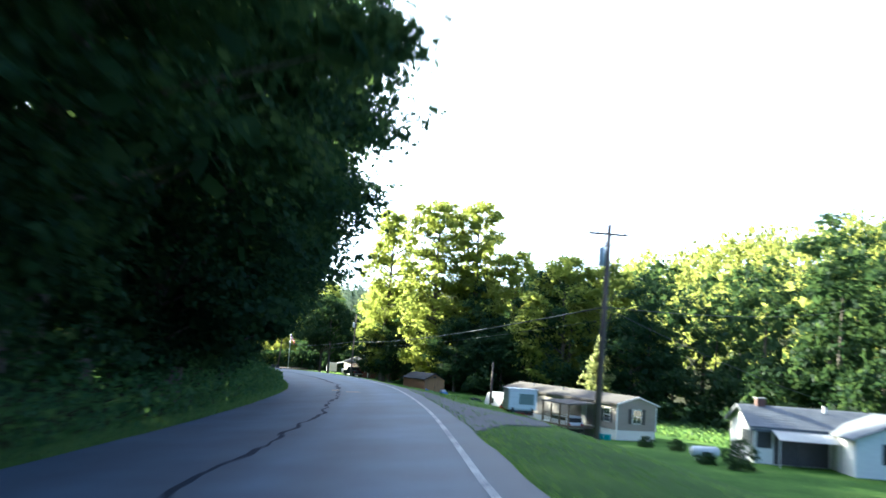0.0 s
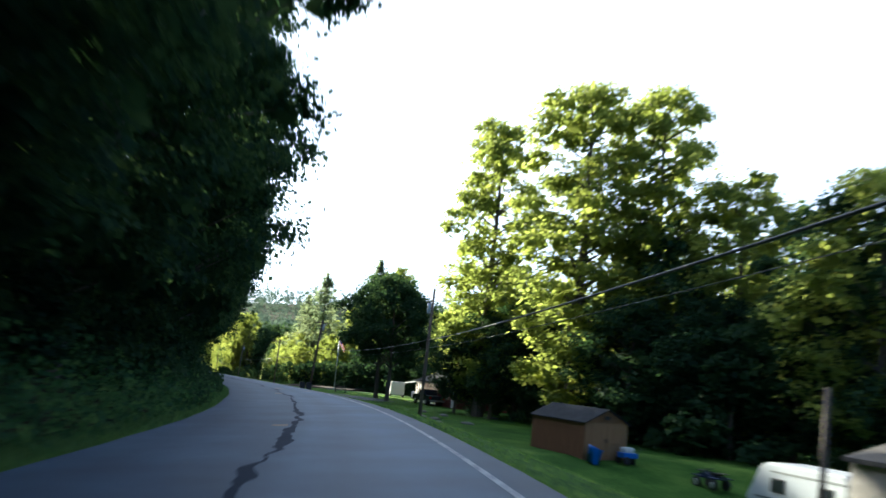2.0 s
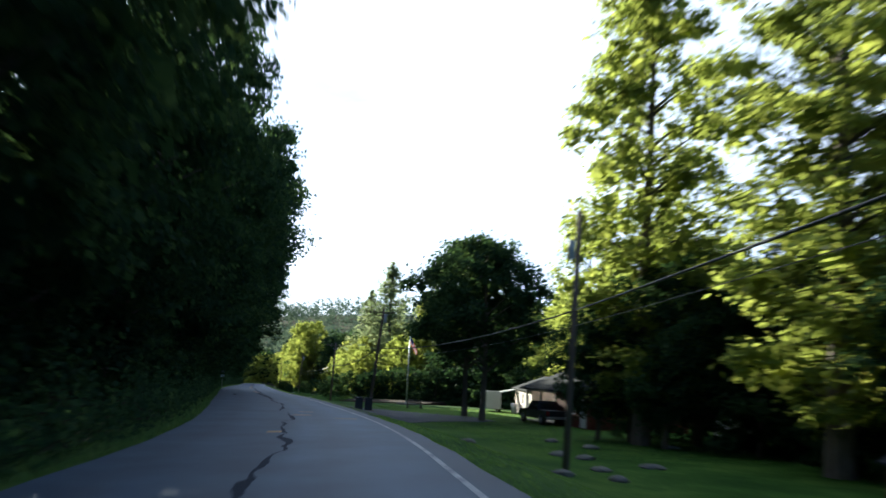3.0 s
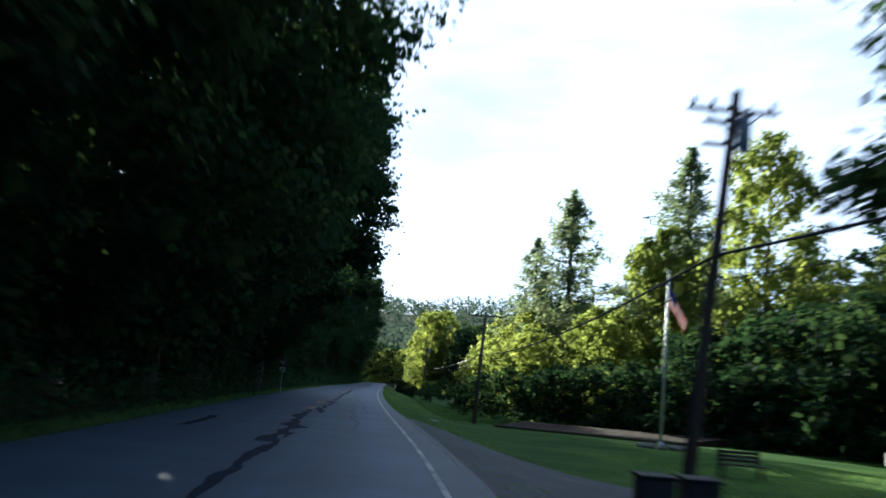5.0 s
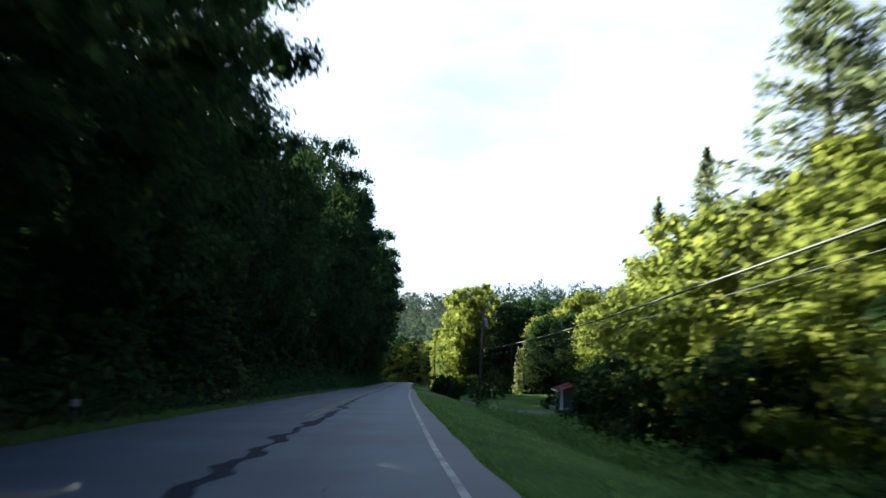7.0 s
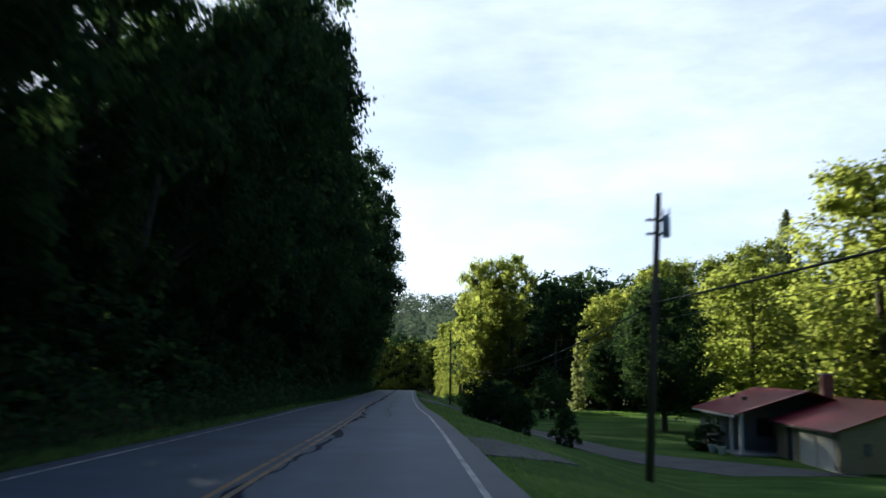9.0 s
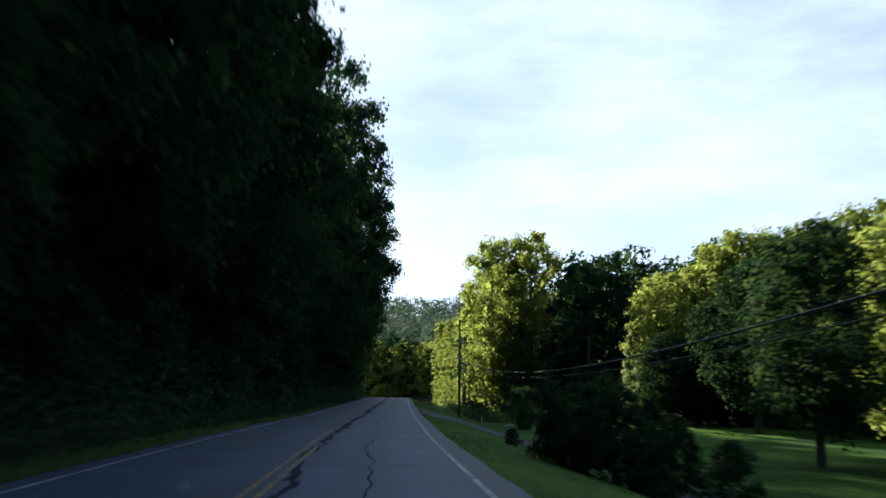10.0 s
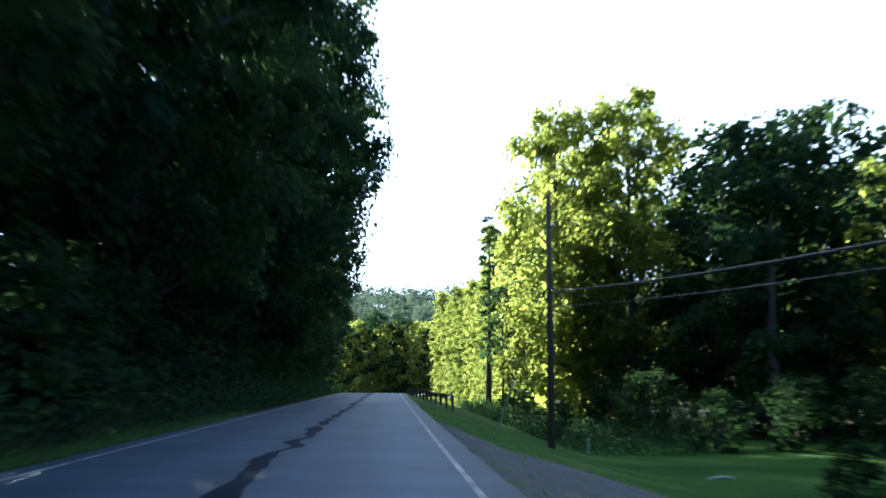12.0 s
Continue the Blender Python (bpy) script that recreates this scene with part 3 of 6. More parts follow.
LABELS = {"roadside_a": "tall broadleaf tree leaning over the road, dense dark green", "roadside_b": "tall dark green forest tree reaching over the road",
          "roadside_c": "low-branched broadleaf tree on the roadside bank", "forest_tree": "dark green forest tree on the steep bank",
          "wood_tree": "dark green broadleaf tree in the valley wood", "light_tree": "yellow-green broadleaf tree in evening sun",
          "poplar": "very tall slender poplar with airy sunlit leaves", "maple": "round-crowned dark green tree on the lawn", "lawn_maple": "round-crowned dark green tree with a bare trunk on the lawn",
          "bright_maple": "round-crowned tree with sunlit yellow-green leaves", "vine_column": "tall trunk wrapped in sunlit green vines",
          "snag": "tall thin trunk, bare below, dark creepers round its top",
          "thicket": "dense dark green thicket at the wood's edge", "bright_thicket": "dense thicket with sunlit yellow-green top",
          "bush": "dense dark green bush at the wood's edge", "big_shrub": "large rounded dark green shrub on the grass", "globe_shrub": "clipped round dark green shrub on the lawn",
          "hemlock_a": "tall hemlock with drooping grey-green branches", "hemlock_b": "tall conifer with a bare lower trunk", "spruce": "small pale green conifer catching the sun"}
KIND = {"thicket": "thicket", "bright_thicket": "thicket", "bush": "bush", "big_shrub": "shrub", "globe_shrub": "shrub", "hemlock_a": "conifer", "hemlock_b": "conifer", "spruce": "conifer"}
FIRST = {}


def tree(key, x, y, scale=1.0, turn=None, lift=-0.15, wide=1.0, label="", group=""):
    """The first of a kind is built from its meshes, the rest are copies."""
    m = pose(*spot(x, y, lift), 0, 0, rng.random() * 360 if turn is None else turn)
    if key not in FIRST:
        name = KIND.get(key, "tree")
        ob = FIRST[key] = thing(name, LABELS[key], name)
        for n, me in zip(("stem", "foliage") if name in ("thicket", "shrub", "bush") else ("trunk", "crown", "branchwork"), MASTERS[key]):
            twig = new(n, me)
            twig.parent = ob
            if n == "branchwork":
                tagged(twig, kind="stuff")
        ob.matrix_basis = m
    else:
        ob = copy_thing(FIRST[key], m)
    ob.scale = (scale * wide, scale * wide, scale)
    return tagged(ob, label or LABELS[key], group=group)


def tree_su(key, s, u, scale=1.0, **k):
    x, y = at_su(s, u)
    return tree(key, float(x), float(y), scale, **k)


WOODS = {}


def wood_su(wood, key, s, u, scale=1.0, **_):
    """One more tree of a wood that is past counting."""
    WOODS.setdefault(wood, []).append((key, s, u, scale))


def grow_woods(wood, name, label):
    """The wood as one sheet of leaves over its stems."""
    leaves, stems, light = [], bmesh.new(), []
    for key, s, u, k in WOODS[wood]:
        x, y = at_su(s, u)
        z = float(land_z(s, u)) - 0.2
        a = rng.random() * 6.28
        q = QUADS[MASTERS[key][1].name] * k
        c, d = math.cos(a), math.sin(a)
        q = np.stack([q[..., 0] * c - q[..., 1] * d + x, q[..., 0] * d + q[..., 1] * c + y, q[..., 2] + z], -1)
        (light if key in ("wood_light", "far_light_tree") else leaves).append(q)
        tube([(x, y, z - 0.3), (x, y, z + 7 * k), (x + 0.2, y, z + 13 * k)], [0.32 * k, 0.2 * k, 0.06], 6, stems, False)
    for part_name, qs, mat in (("dark_leaves", leaves, LEAF), ("sunlit_leaves", light, LEAF_SUNLIT)):
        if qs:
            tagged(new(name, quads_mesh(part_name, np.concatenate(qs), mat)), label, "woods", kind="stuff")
    tagged(part(name + "_stems", stems, BARK, None), "grey-brown stems of crowded wood trees", "tree stems", kind="stuff")


def road_side(s):
    """The turn that points a thing's x axis from the left bank towards the road."""
    i = int(np.argmin(np.abs(BASE_S - s)))
    return math.degrees(math.atan2(-BASE_TAN[i, 0], BASE_TAN[i, 1]))


# ======== forest on the bank to the left ========
rng = np.random.default_rng(21)


def fade(s):
    """The forest gets lower towards its end; some dips and rises are set to let sun in or hold it off."""
    return (1 - 0.22 * float(ease(460, 490, s))) * (1 - 0.07 * float(ease(279, 284, s) * (1 - ease(308, 316, s))) + 0.27 * float(ease(322, 342, s) * (1 - ease(368, 384, s))) - 0.2 * float(ease(227, 235, s) * (1 - ease(246, 256, s))) - 0.13 * float(ease(246, 254, s) * (1 - ease(272, 280, s))) + 0.18 * float(ease(375, 400, s) * (1 - ease(460, 475, s))) + 0.12 * float(ease(425, 438, s) * (1 - ease(458, 470, s))))


def reach(s):
    """How wide the crowns hang towards the road: less past each bend."""
    return 1 + 0.18 * float(ease(190, 200, s) * (1 - ease(230, 238, s))) + 0.16 * float(1 - ease(38, 52, s)) + 0.2 * float(ease(52, 60, s) * (1 - ease(62, 74, s))) - 0.14 * float(ease(90, 108, s) * (1 - ease(138, 175, s))) - 0.22 * float(ease(235, 262, s) * (1 - ease(335, 352, s))) - 0.17 * float(ease(335, 352, s) * (1 - ease(400, 425, s))) - 0.08 * float(ease(400, 425, s))


tree_su("roadside_b", 228.0, -8.4, 0.8, turn=road_side(228.0), wide=1.3, group="roadside forest")
# four trees added behind the front row to keep sun off the road
tree_su("roadside_c", 346.5, -11.4, 1.1, turn=road_side(346.5), wide=0.9, group="roadside forest")
for s in (365.0, 371.5, 378.0):
    tree_su("roadside_c", s, -11.9, 1.1, turn=road_side(s), wide=0.9, group="roadside forest")
tree_su("roadside_a", 39.0, -8.6, 0.95, turn=road_side(39.0), wide=1.2, group="roadside forest")
for s in np.arange(-14, 522, 5.2):
    key = ("roadside_a", "roadside_b", "roadside_c")[int(rng.integers(3))]
    tree_su(key, s + rng.normal() * 1.0, -9.7 - rng.random() * 1.3 - 2.5 * (1 - reach(s)) - 1.1 * float(ease(335, 352, s)), (0.86 + 0.32 * rng.random()) * fade(s), turn=road_side(s) + rng.normal() * 28, wide=reach(s) * (0.86 + (0.24 if s < 262 else 0.13) * rng.random()), group="roadside forest")
for s in np.arange(-10, 488, 9.5):
    wood_su("bank", "forest_tree", s + rng.normal() * 2.2, -18.0 - rng.random() * 4, (0.8 + 0.3 * rng.random()) * fade(s))
for s in np.arange(-10, 480, 9.0):
    wood_su("bank", "forest_tree", s + rng.normal() * 2.5, -28.0 - rng.random() * 6, (0.5 + 0.25 * rng.random()) * fade(s))
for s in np.arange(280, 316, 4.5):
    wood_su("bank", "forest_tree", s, -16.5, 0.95)
for s in np.arange(-12, 490, 4.2):
    tree_su("thicket", s + rng.normal() * 0.8, -10.0 - rng.random() * 1.4, 0.55 + 0.36 * rng.random(), group="bank thickets")

# ======== trees along the valley on the right ========
rng = np.random.default_rng(22)
HIGH = {"poplar": 27.5, "lawn_maple": 14.5, "light_tree": 18.5, "maple": 14.5, "hemlock_a": 22, "hemlock_b": 26, "bright_thicket": 8.8, "bright_maple": 15, "spruce": 9}


def tree_to(x, y, top, key, wide):
    """A tree of a kind, scaled so that its top stands at that height."""
    tree(key, x, y, (top - spot(x, y)[2]) / HIGH[key], wide=wide)


# by the carport house and the shed
# the low maples are added to stand for the dark shade under the poplars
for row in (
        (-9.8, 152.0, 24.6, "poplar", 1.02), (-1.9, 140.4, 25.0, "poplar", 1.25), (4.4, 141.5, 25.4, "poplar", 1.12), (10.5, 137.5, 18.5, "light_tree", 1.0),
        (-23.4, 175.2, 11.6, "lawn_maple", 0.95), (-21.2, 168.8, 10.8, "lawn_maple", 0.92), (-8.0, 184.0, 15.5, "light_tree", 0.9), (-2.0, 176.0, 13.0, "light_tree", 1.0),
        (16.3, 124.8, 17.0, "light_tree", 1.1), (22.5, 123.3, 16.0, "light_tree", 1.1), (-6.5, 156.0, 9.0, "maple", 0.9), (-12.3, 154.2, 5.2, "maple", 0.85), (-10.4, 153.8, 6.0, "maple", 0.9), (-8.6, 150.0, 6.2, "maple", 0.9), (-6.5, 153.5, 6.0, "maple", 0.85), (-13.4, 188.0, 15.5, "light_tree", 0.9), (-1.5, 150.0, 8.0, "maple", 0.95),
        (3.5, 147.0, 8.5, "maple", 1.0), (-5.9, 159.5, 7.0, "maple", 1.05), (-2.4, 158.0, 6.5, "maple", 1.1), (2.0, 134.5, 7.0, "maple", 1.1), (7.5, 133.0, 8.0, "maple", 1.15), (12.5, 129.0, 8.5, "maple", 1.15), (24.0, 115.5, 8.5, "maple", 1.1), (19.1, 111.4, 4.9, "spruce", 1.15)):
    tree_to(*row)
# along the dark slope
for row in (
        (-46.8, 244.6, 17.0, "hemlock_a", 1.25), (-35.3, 239.1, 20.0, "hemlock_b", 1.5), (-51.0, 248.1, 12.5, "hemlock_b", 1.35), (-61.3, 288.0, 10.2, "hemlock_a", 0.7),
        (-57.0, 281.0, 12.5, "hemlock_b", 0.9), (-28.8, 225.0, 18.2, "light_tree", 0.75), (-36.5, 233.5, 12.0, "bright_thicket", 0.62), (-41.5, 231.0, 4.6, "bright_thicket", 0.8),
        (-37.6, 262.0, 13.5, "light_tree", 1.2), (-41.0, 263.0, 12.0, "light_tree", 1.1)):
    tree_to(*row)
# round the red-roofed house and the lawn
# the two low maples at y 396 to 398 are added to darken lower crowns
for row in (
        (-85.2, 352.8, 3.9, "maple", 1.0), (-77.5, 360.5, 6.5, "bright_maple", 1.1), (-88.0, 384.0, 6.0, "maple", 0.9), (-91.5, 407.0, 11.0, "light_tree", 1.0), (-97.0, 401.5, 6.6, "bright_maple", 0.9), (-96.6, 396.0, -0.6, "maple", 1.1), (-92.8, 397.5, 0.4, "maple", 1.1),
        (-124.5, 428.5, 16.0, "light_tree", 0.75), (-118.5, 428.0, 16.5, "light_tree", 0.8), (-67.9, 347.2, 13.0, "light_tree", 1.3), (-64.0, 352.0, 12.0, "light_tree", 1.2),
        (-72.7, 399.0, 16.8, "hemlock_b", 1.0), (-99.9, 391.0, -0.8, "spruce", 0.55), (-88.4, 404.6, 12.2, "light_tree", 1.0), (-80.8, 405.0, 12.6, "light_tree", 1.0), (-75.5, 403.0, 14.2, "light_tree", 1.0)):
    tree_to(*row)
# the lit edge of the wood, and the growth before it, its shade put into dark leaves
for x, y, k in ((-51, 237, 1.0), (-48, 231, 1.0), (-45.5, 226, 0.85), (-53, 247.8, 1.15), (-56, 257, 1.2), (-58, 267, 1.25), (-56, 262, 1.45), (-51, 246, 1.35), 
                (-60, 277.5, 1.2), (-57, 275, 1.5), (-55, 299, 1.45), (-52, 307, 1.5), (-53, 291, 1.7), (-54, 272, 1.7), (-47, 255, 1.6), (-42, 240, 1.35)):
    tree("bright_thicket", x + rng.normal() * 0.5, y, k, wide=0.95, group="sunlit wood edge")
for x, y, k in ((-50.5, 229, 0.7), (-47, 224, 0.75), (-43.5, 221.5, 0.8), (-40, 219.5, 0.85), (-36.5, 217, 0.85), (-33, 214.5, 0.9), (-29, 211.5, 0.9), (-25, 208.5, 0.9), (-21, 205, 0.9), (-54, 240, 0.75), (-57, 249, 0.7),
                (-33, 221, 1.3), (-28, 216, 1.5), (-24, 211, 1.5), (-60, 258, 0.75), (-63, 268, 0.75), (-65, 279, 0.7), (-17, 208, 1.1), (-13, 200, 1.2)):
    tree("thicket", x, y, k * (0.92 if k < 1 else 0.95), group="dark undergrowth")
for s in np.arange(228, 330, 7.0):
    wood_su("valley", "wood_light", s + rng.normal() * 2, 34 + rng.normal() * 3, 0.72 + 0.2 * rng.random(), group="valley wood")
    wood_su("valley", "wood_tree", s + rng.normal() * 2, 44 + rng.normal() * 3, 0.85 + 0.2 * rng.random(), group="valley wood")
for s in np.arange(332, 400, 7.5):
    wood_su("valley", "wood_light", s + rng.normal() * 2, 46 + rng.normal() * 3, 0.8 + 0.25 * rng.random(), group="valley wood")
    tree_su("thicket", s + rng.normal() * 2, 40 + rng.normal() * 2, 1.0 + 0.3 * rng.random(), group="valley wood")
# the wood behind the trailer and the shed
for s in np.arange(20, 150, 6.0):
    far = 47 - 22 * float(ease(95, 132, s))
    tree_su("thicket", s + rng.normal() * 1.5, far + rng.normal() * 1.5, 1.0 + 0.4 * rng.random(), group="valley wood")
    wood_su("valley", "wood_tree", s + rng.normal() * 1.5, far + 5 + rng.normal() * 2, (0.78 + 0.25 * rng.random()) * (1.28 - 0.28 * float(ease(85, 110, s))), group="valley wood")
    wood_su("valley", "far_tree", s + rng.normal() * 1.5, far + 14 + rng.normal() * 2, (0.9 + 0.35 * rng.random()) * (1.2 - 0.2 * float(ease(85, 110, s))), group="valley wood")
    wood_su("valley", ("far_light_tree", "far_tree", "far_tree")[int(s) % 3], s + rng.normal() * 1.5, far + 24 + rng.normal() * 3, 0.9 + 0.55 * rng.random(), group="valley wood")
for s in np.arange(150, 226, 7.0):
    wood_su("valley", "wood_tree", s + rng.normal() * 1.5, 42 + rng.normal() * 2, 0.8 + 0.25 * rng.random(), group="valley wood")
    wood_su("valley", "wood_light", s + rng.normal() * 1.5, 34 + rng.normal() * 2, 0.62 + 0.2 * rng.random(), group="valley wood")
    tree_su("thicket", s + rng.normal() * 1.5, 38 + rng.normal() * 2, 1.0 + 0.3 * rng.random(), group="valley wood")
# the wood at the lawn's end, its shade put into dark leaves, with vine-clad trunks beside the road
for x, y, k in ((-128.3, 445.8, 1.42), (-125.0, 437.0, 1.2), (-132.5, 456.0, 1.3), (-137.0, 466.0, 1.28), (-142.8, 478.6, 1.45), (-121.5, 429.5, 1.3), (-139.5, 472.0, 1.1), (-146.5, 490.0, 1.2), (-149.8, 497.0, 1.12), (-152.4, 503.0, 1.22), (-155.6, 508.0, 1.1), (-158.6, 514.0, 1.25), (-161.8, 520.0, 1.15), (-165.5, 527.0, 1.3), (-129.0, 449.0, 1.05), (-134.5, 461.0, 1.45)):
    tree("vine_column", x, y, k, wide=0.9 + 0.25 * rng.random(), group="vine-clad trunks")
for i in range(44):
    s, u = 424 + 44 * rng.random(), 13 + 52 * rng.random()
    if u > 19 + 0.05 * (s - 424) or s > 445:
        wood_su("lower", "wood_light" if i % 6 == 0 else "wood_tree", s, u, (0.85 if u < 24 else 1.08) + 0.26 * rng.random(), group="lower wood")
# the bushes at y 158 to 163 are added for the shaded house wall
for x, y, k in ((-112, 404, 0.5), (-108, 406, 0.62), (-104, 406, 0.7), (-100, 407, 0.9), (-96, 408, 0.95), (-92, 408, 1.0), (-87, 405, 1.0), (-82, 401, 1.1), (-116, 412, 0.7), (-119.5, 421, 0.65), (-123, 432, 0.55), (-78, 396, 1.1), (-9.5, 158.5, 0.62), (-6.8, 160.5, 0.62), (-4.5, 163.0, 0.6), (-4, 149, 1.0), (0, 143, 1.0), (5, 139, 1.1), (9, 135, 1.1), (3, 146, 1.2), (-122.0, 414.0, 0.4), (-126.5, 426.0, 0.35)):
    tree("bush", x, y, k, group="lawn's end bushes")
# trees past the bend
for i in range(26):
    k = i % 13
    s, u = 580 + 2.9 * k + 9 * (i // 13), 13 - 2.4 * k + 4 * (i // 13)
    wood_su("bend", ("wood_light", "wood_tree", "wood_light")[i % 3] if i < 13 else ("far_light_tree", "far_tree")[i % 2], s + rng.normal(), u, 0.98 + 0.2 * rng.random())
for i in range(60):
    s, u = 596 + 70 * rng.random(), -75 + 140 * rng.random()
    wood_su("bend", ("far_light_tree", "far_tree")[i % 2], s, u, 0.85 + 0.4 * rng.random(), group="trees past the bend")
for i in range(14):
    tree_su("bright_thicket", 588 + 10 * rng.random(), -22 + 5.2 * i, 0.45 + 0.3 * rng.random(), group="trees past the bend")
for i in range(34):
    s = 500 + 95 * rng.random()
    wood_su("bend", ("far_tree", "far_light_tree")[i % 2], s, -(max(0, s - 500) ** 2) / 600 - 14 - 45 * rng.random(), 0.25 + 0.15 * rng.random())
for i in range(22):
    s = 505 + 85 * rng.random()
    wood_su("bend", ("far_light_tree", "far_tree")[i % 2], s, 16 + 50 * rng.random(), 0.8 + 0.3 * rng.random())
for i in range(26):
    s = 496 + 100 * rng.random()
    tree_su("thicket", s, -(max(0, s - 500) ** 2) / 600 - 9.5 - 6 * rng.random(), 0.6 + 0.5 * rng.random(), group="trees past the bend")
tree("bush", -99.2, 370.2, 0.84, wide=0.82, label="dense dark green tree leafy to the ground on the lawn")
tree("snag", -138.9, 461.0, 1.0)
# shrubs on the lawns
for key, x, y, k, w in (("big_shrub", -94.4, 327.4, 0.68, 0.75), ("big_shrub", -92.7, 325.4, 0.7, 0.78), ("big_shrub", -91.2, 323.8, 0.56, 0.8), ("globe_shrub", -89.4, 329.8, 1.05, 0.78), ("globe_shrub", -102.6, 367.5, 0.42, 1.0),
                        ("globe_shrub", -108.3, 380.0, 0.78, 0.85), ("globe_shrub", -98.6, 337.0, 0.35, 1.0), ("globe_shrub", -80.6, 333.5, 0.75, 1.4), ("globe_shrub", 16.3, 71.6, 0.4, 1.4), ("globe_shrub", 18.0, 68.9, 0.42, 1.3),
                        ("globe_shrub", 18.6, 56.2, 0.8, 1.0), ("globe_shrub", 17.2, 58.4, 0.36, 1.6)):
    tree(key, x, y, k, wide=w)


grow_woods("bank", "bank_forest", "dark broadleaf forest filling the steep bank")
grow_woods("valley", "valley_wood", "broadleaf wood along the valley, sunlit at its top")
grow_woods("lower", "lower_wood", "tall broadleaf wood at the lawn's end, lit at its edge")
grow_woods("bend", "bend_wood", "sunlit trees beyond the road's bend")


# ======== woods on the far slopes ========
rng = np.random.default_rng(23)


def far_woods(name, label, n, s_range, u_range, ok, leaf, mat, size, per=10):
    s = rng.uniform(*s_range, n)
    u = rng.uniform(*u_range, n)
    keep = ok(s, u)
    s, u = s[keep], u[keep]
    x, y = at_su(s, u)
    z = land_z(s, u)
    high = size * (0.6 + 0.8 * rng.random(len(s)))
    cs, rad, axis = [], [], []
    for k in range(6):
        a = rng.random(len(s)) * 6.28
        r = high * (0.0 if k == 0 else 0.14 + 0.1 * rng.random(len(s)))
        cs.append(np.stack([x + np.cos(a) * r, y + np.sin(a) * r, z + high * (0.82 if k == 0 else 0.15 + 0.115 * k)], 1))
        rad.append(high * (0.15 + 0.06 * rng.random(len(s))))
        axis.append(np.stack([x, y, z + high * 0.4], 1))
    quads = boughs(np.concatenate(cs), np.concatenate(rad), np.concatenate(axis), 6, per, leaf, 3, rng, 0.42)
    return tagged(new(name, quads_mesh(name, quads, mat)), label, "woods", kind="stuff")


far_woods("hillside_woods", "sunlit broadleaf woods on the valley's far slope", 1750, (-150, 560), (72, 330), lambda s, u: u > 72, 1.15, HILL_LEAF, 17, 3)
far_woods("upper_woods", "broadleaf woods high on the far slope", 1150, (-250, 1500), (330, 900), lambda s, u: u > 0, 2.6, RIDGE_LEAF_HAZED, 18, 2)
far_woods("ridge_woods", "distant wooded ridge ahead", 1700, (660, 1900), (-330, 500), lambda s, u: np.abs(u) < 60 + 0.3 * s, 1.9, RIDGE_LEAF_HAZED, 27, 3)
far_woods("bank_woods", "dark forest up the steep bank", 320, (-30, 480), (-130, -40), lambda s, u: u < -40, 1.4, LEAF, 13, 4)


# ======== growth on the banks and verges ========
def scatter_growth(name, label, category, n, s_range, u_fun, leaf, high, mat, flat=0.3, edge=None):
    s = rng.uniform(*s_range, n)
    u = u_fun(rng.random(n), s) + shift(s)
    x, y = at_su(s, u)
    z = land_z(s, u)
    lump = 0.5 + 0.5 * np.sin(s * 0.9 + 2 * np.sin(u * 1.3)) * np.cos(u * 1.1 + s * 0.35)
    if edge is not None:
        lump = lump * np.clip((edge - (u - shift(s))) / 2.5, 0.15, 1)
    p = np.stack([x, y, z + (0.05 + high * rng.random(n) ** 1.4) * (0.35 + 0.9 * lump)], 1)
    return tagged(new(name, quads_mesh(name, leaf_cloud(p, np.full(n, leaf * 0.5), 1, leaf, p - [0, 0, 1.0], flat), mat)), label, category, kind="stuff")


# the bank's shade past s 105 is put into these darker leaves
SHADED_BRAMBLE = leafy("brambles", (0.012, 0.032, 0.017), (0.024, 0.055, 0.026), (0.048, 0.09, 0.038), 0.42, (2.8, 2.3, 1.7))
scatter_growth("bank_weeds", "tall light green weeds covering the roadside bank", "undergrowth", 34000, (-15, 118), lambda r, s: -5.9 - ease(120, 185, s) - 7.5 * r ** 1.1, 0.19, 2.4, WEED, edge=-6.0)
scatter_growth("bank_undergrowth", "undergrowth covering the roadside bank, its leaves darkened for shade", "undergrowth", 90000, (105, 492), lambda r, s: -5.9 - ease(120, 185, s) - 7.5 * r ** 1.1, 0.21, 2.6, SHADED_BRAMBLE, edge=-6.0)
scatter_growth("slope_weeds", "rank weeds on the slope below the road", "weeds", 42000, (222, 292), lambda r, s: 6.5 + 13 * r, 0.13, 0.8, WEED)
scatter_growth("drive_weeds", "dark brambles at the lawn's edge by the wood", "weeds", 16000, (418, 495), lambda r, s: 8.8 + 8 * r ** 1.1, 0.19, 1.3, SHADED_BRAMBLE)
scatter_growth("meadow_weeds", "tall grass behind the trailer", "weeds", 12000, (55, 105), lambda r, s: 33 + 12 * r, 0.25, 0.6, WEED)


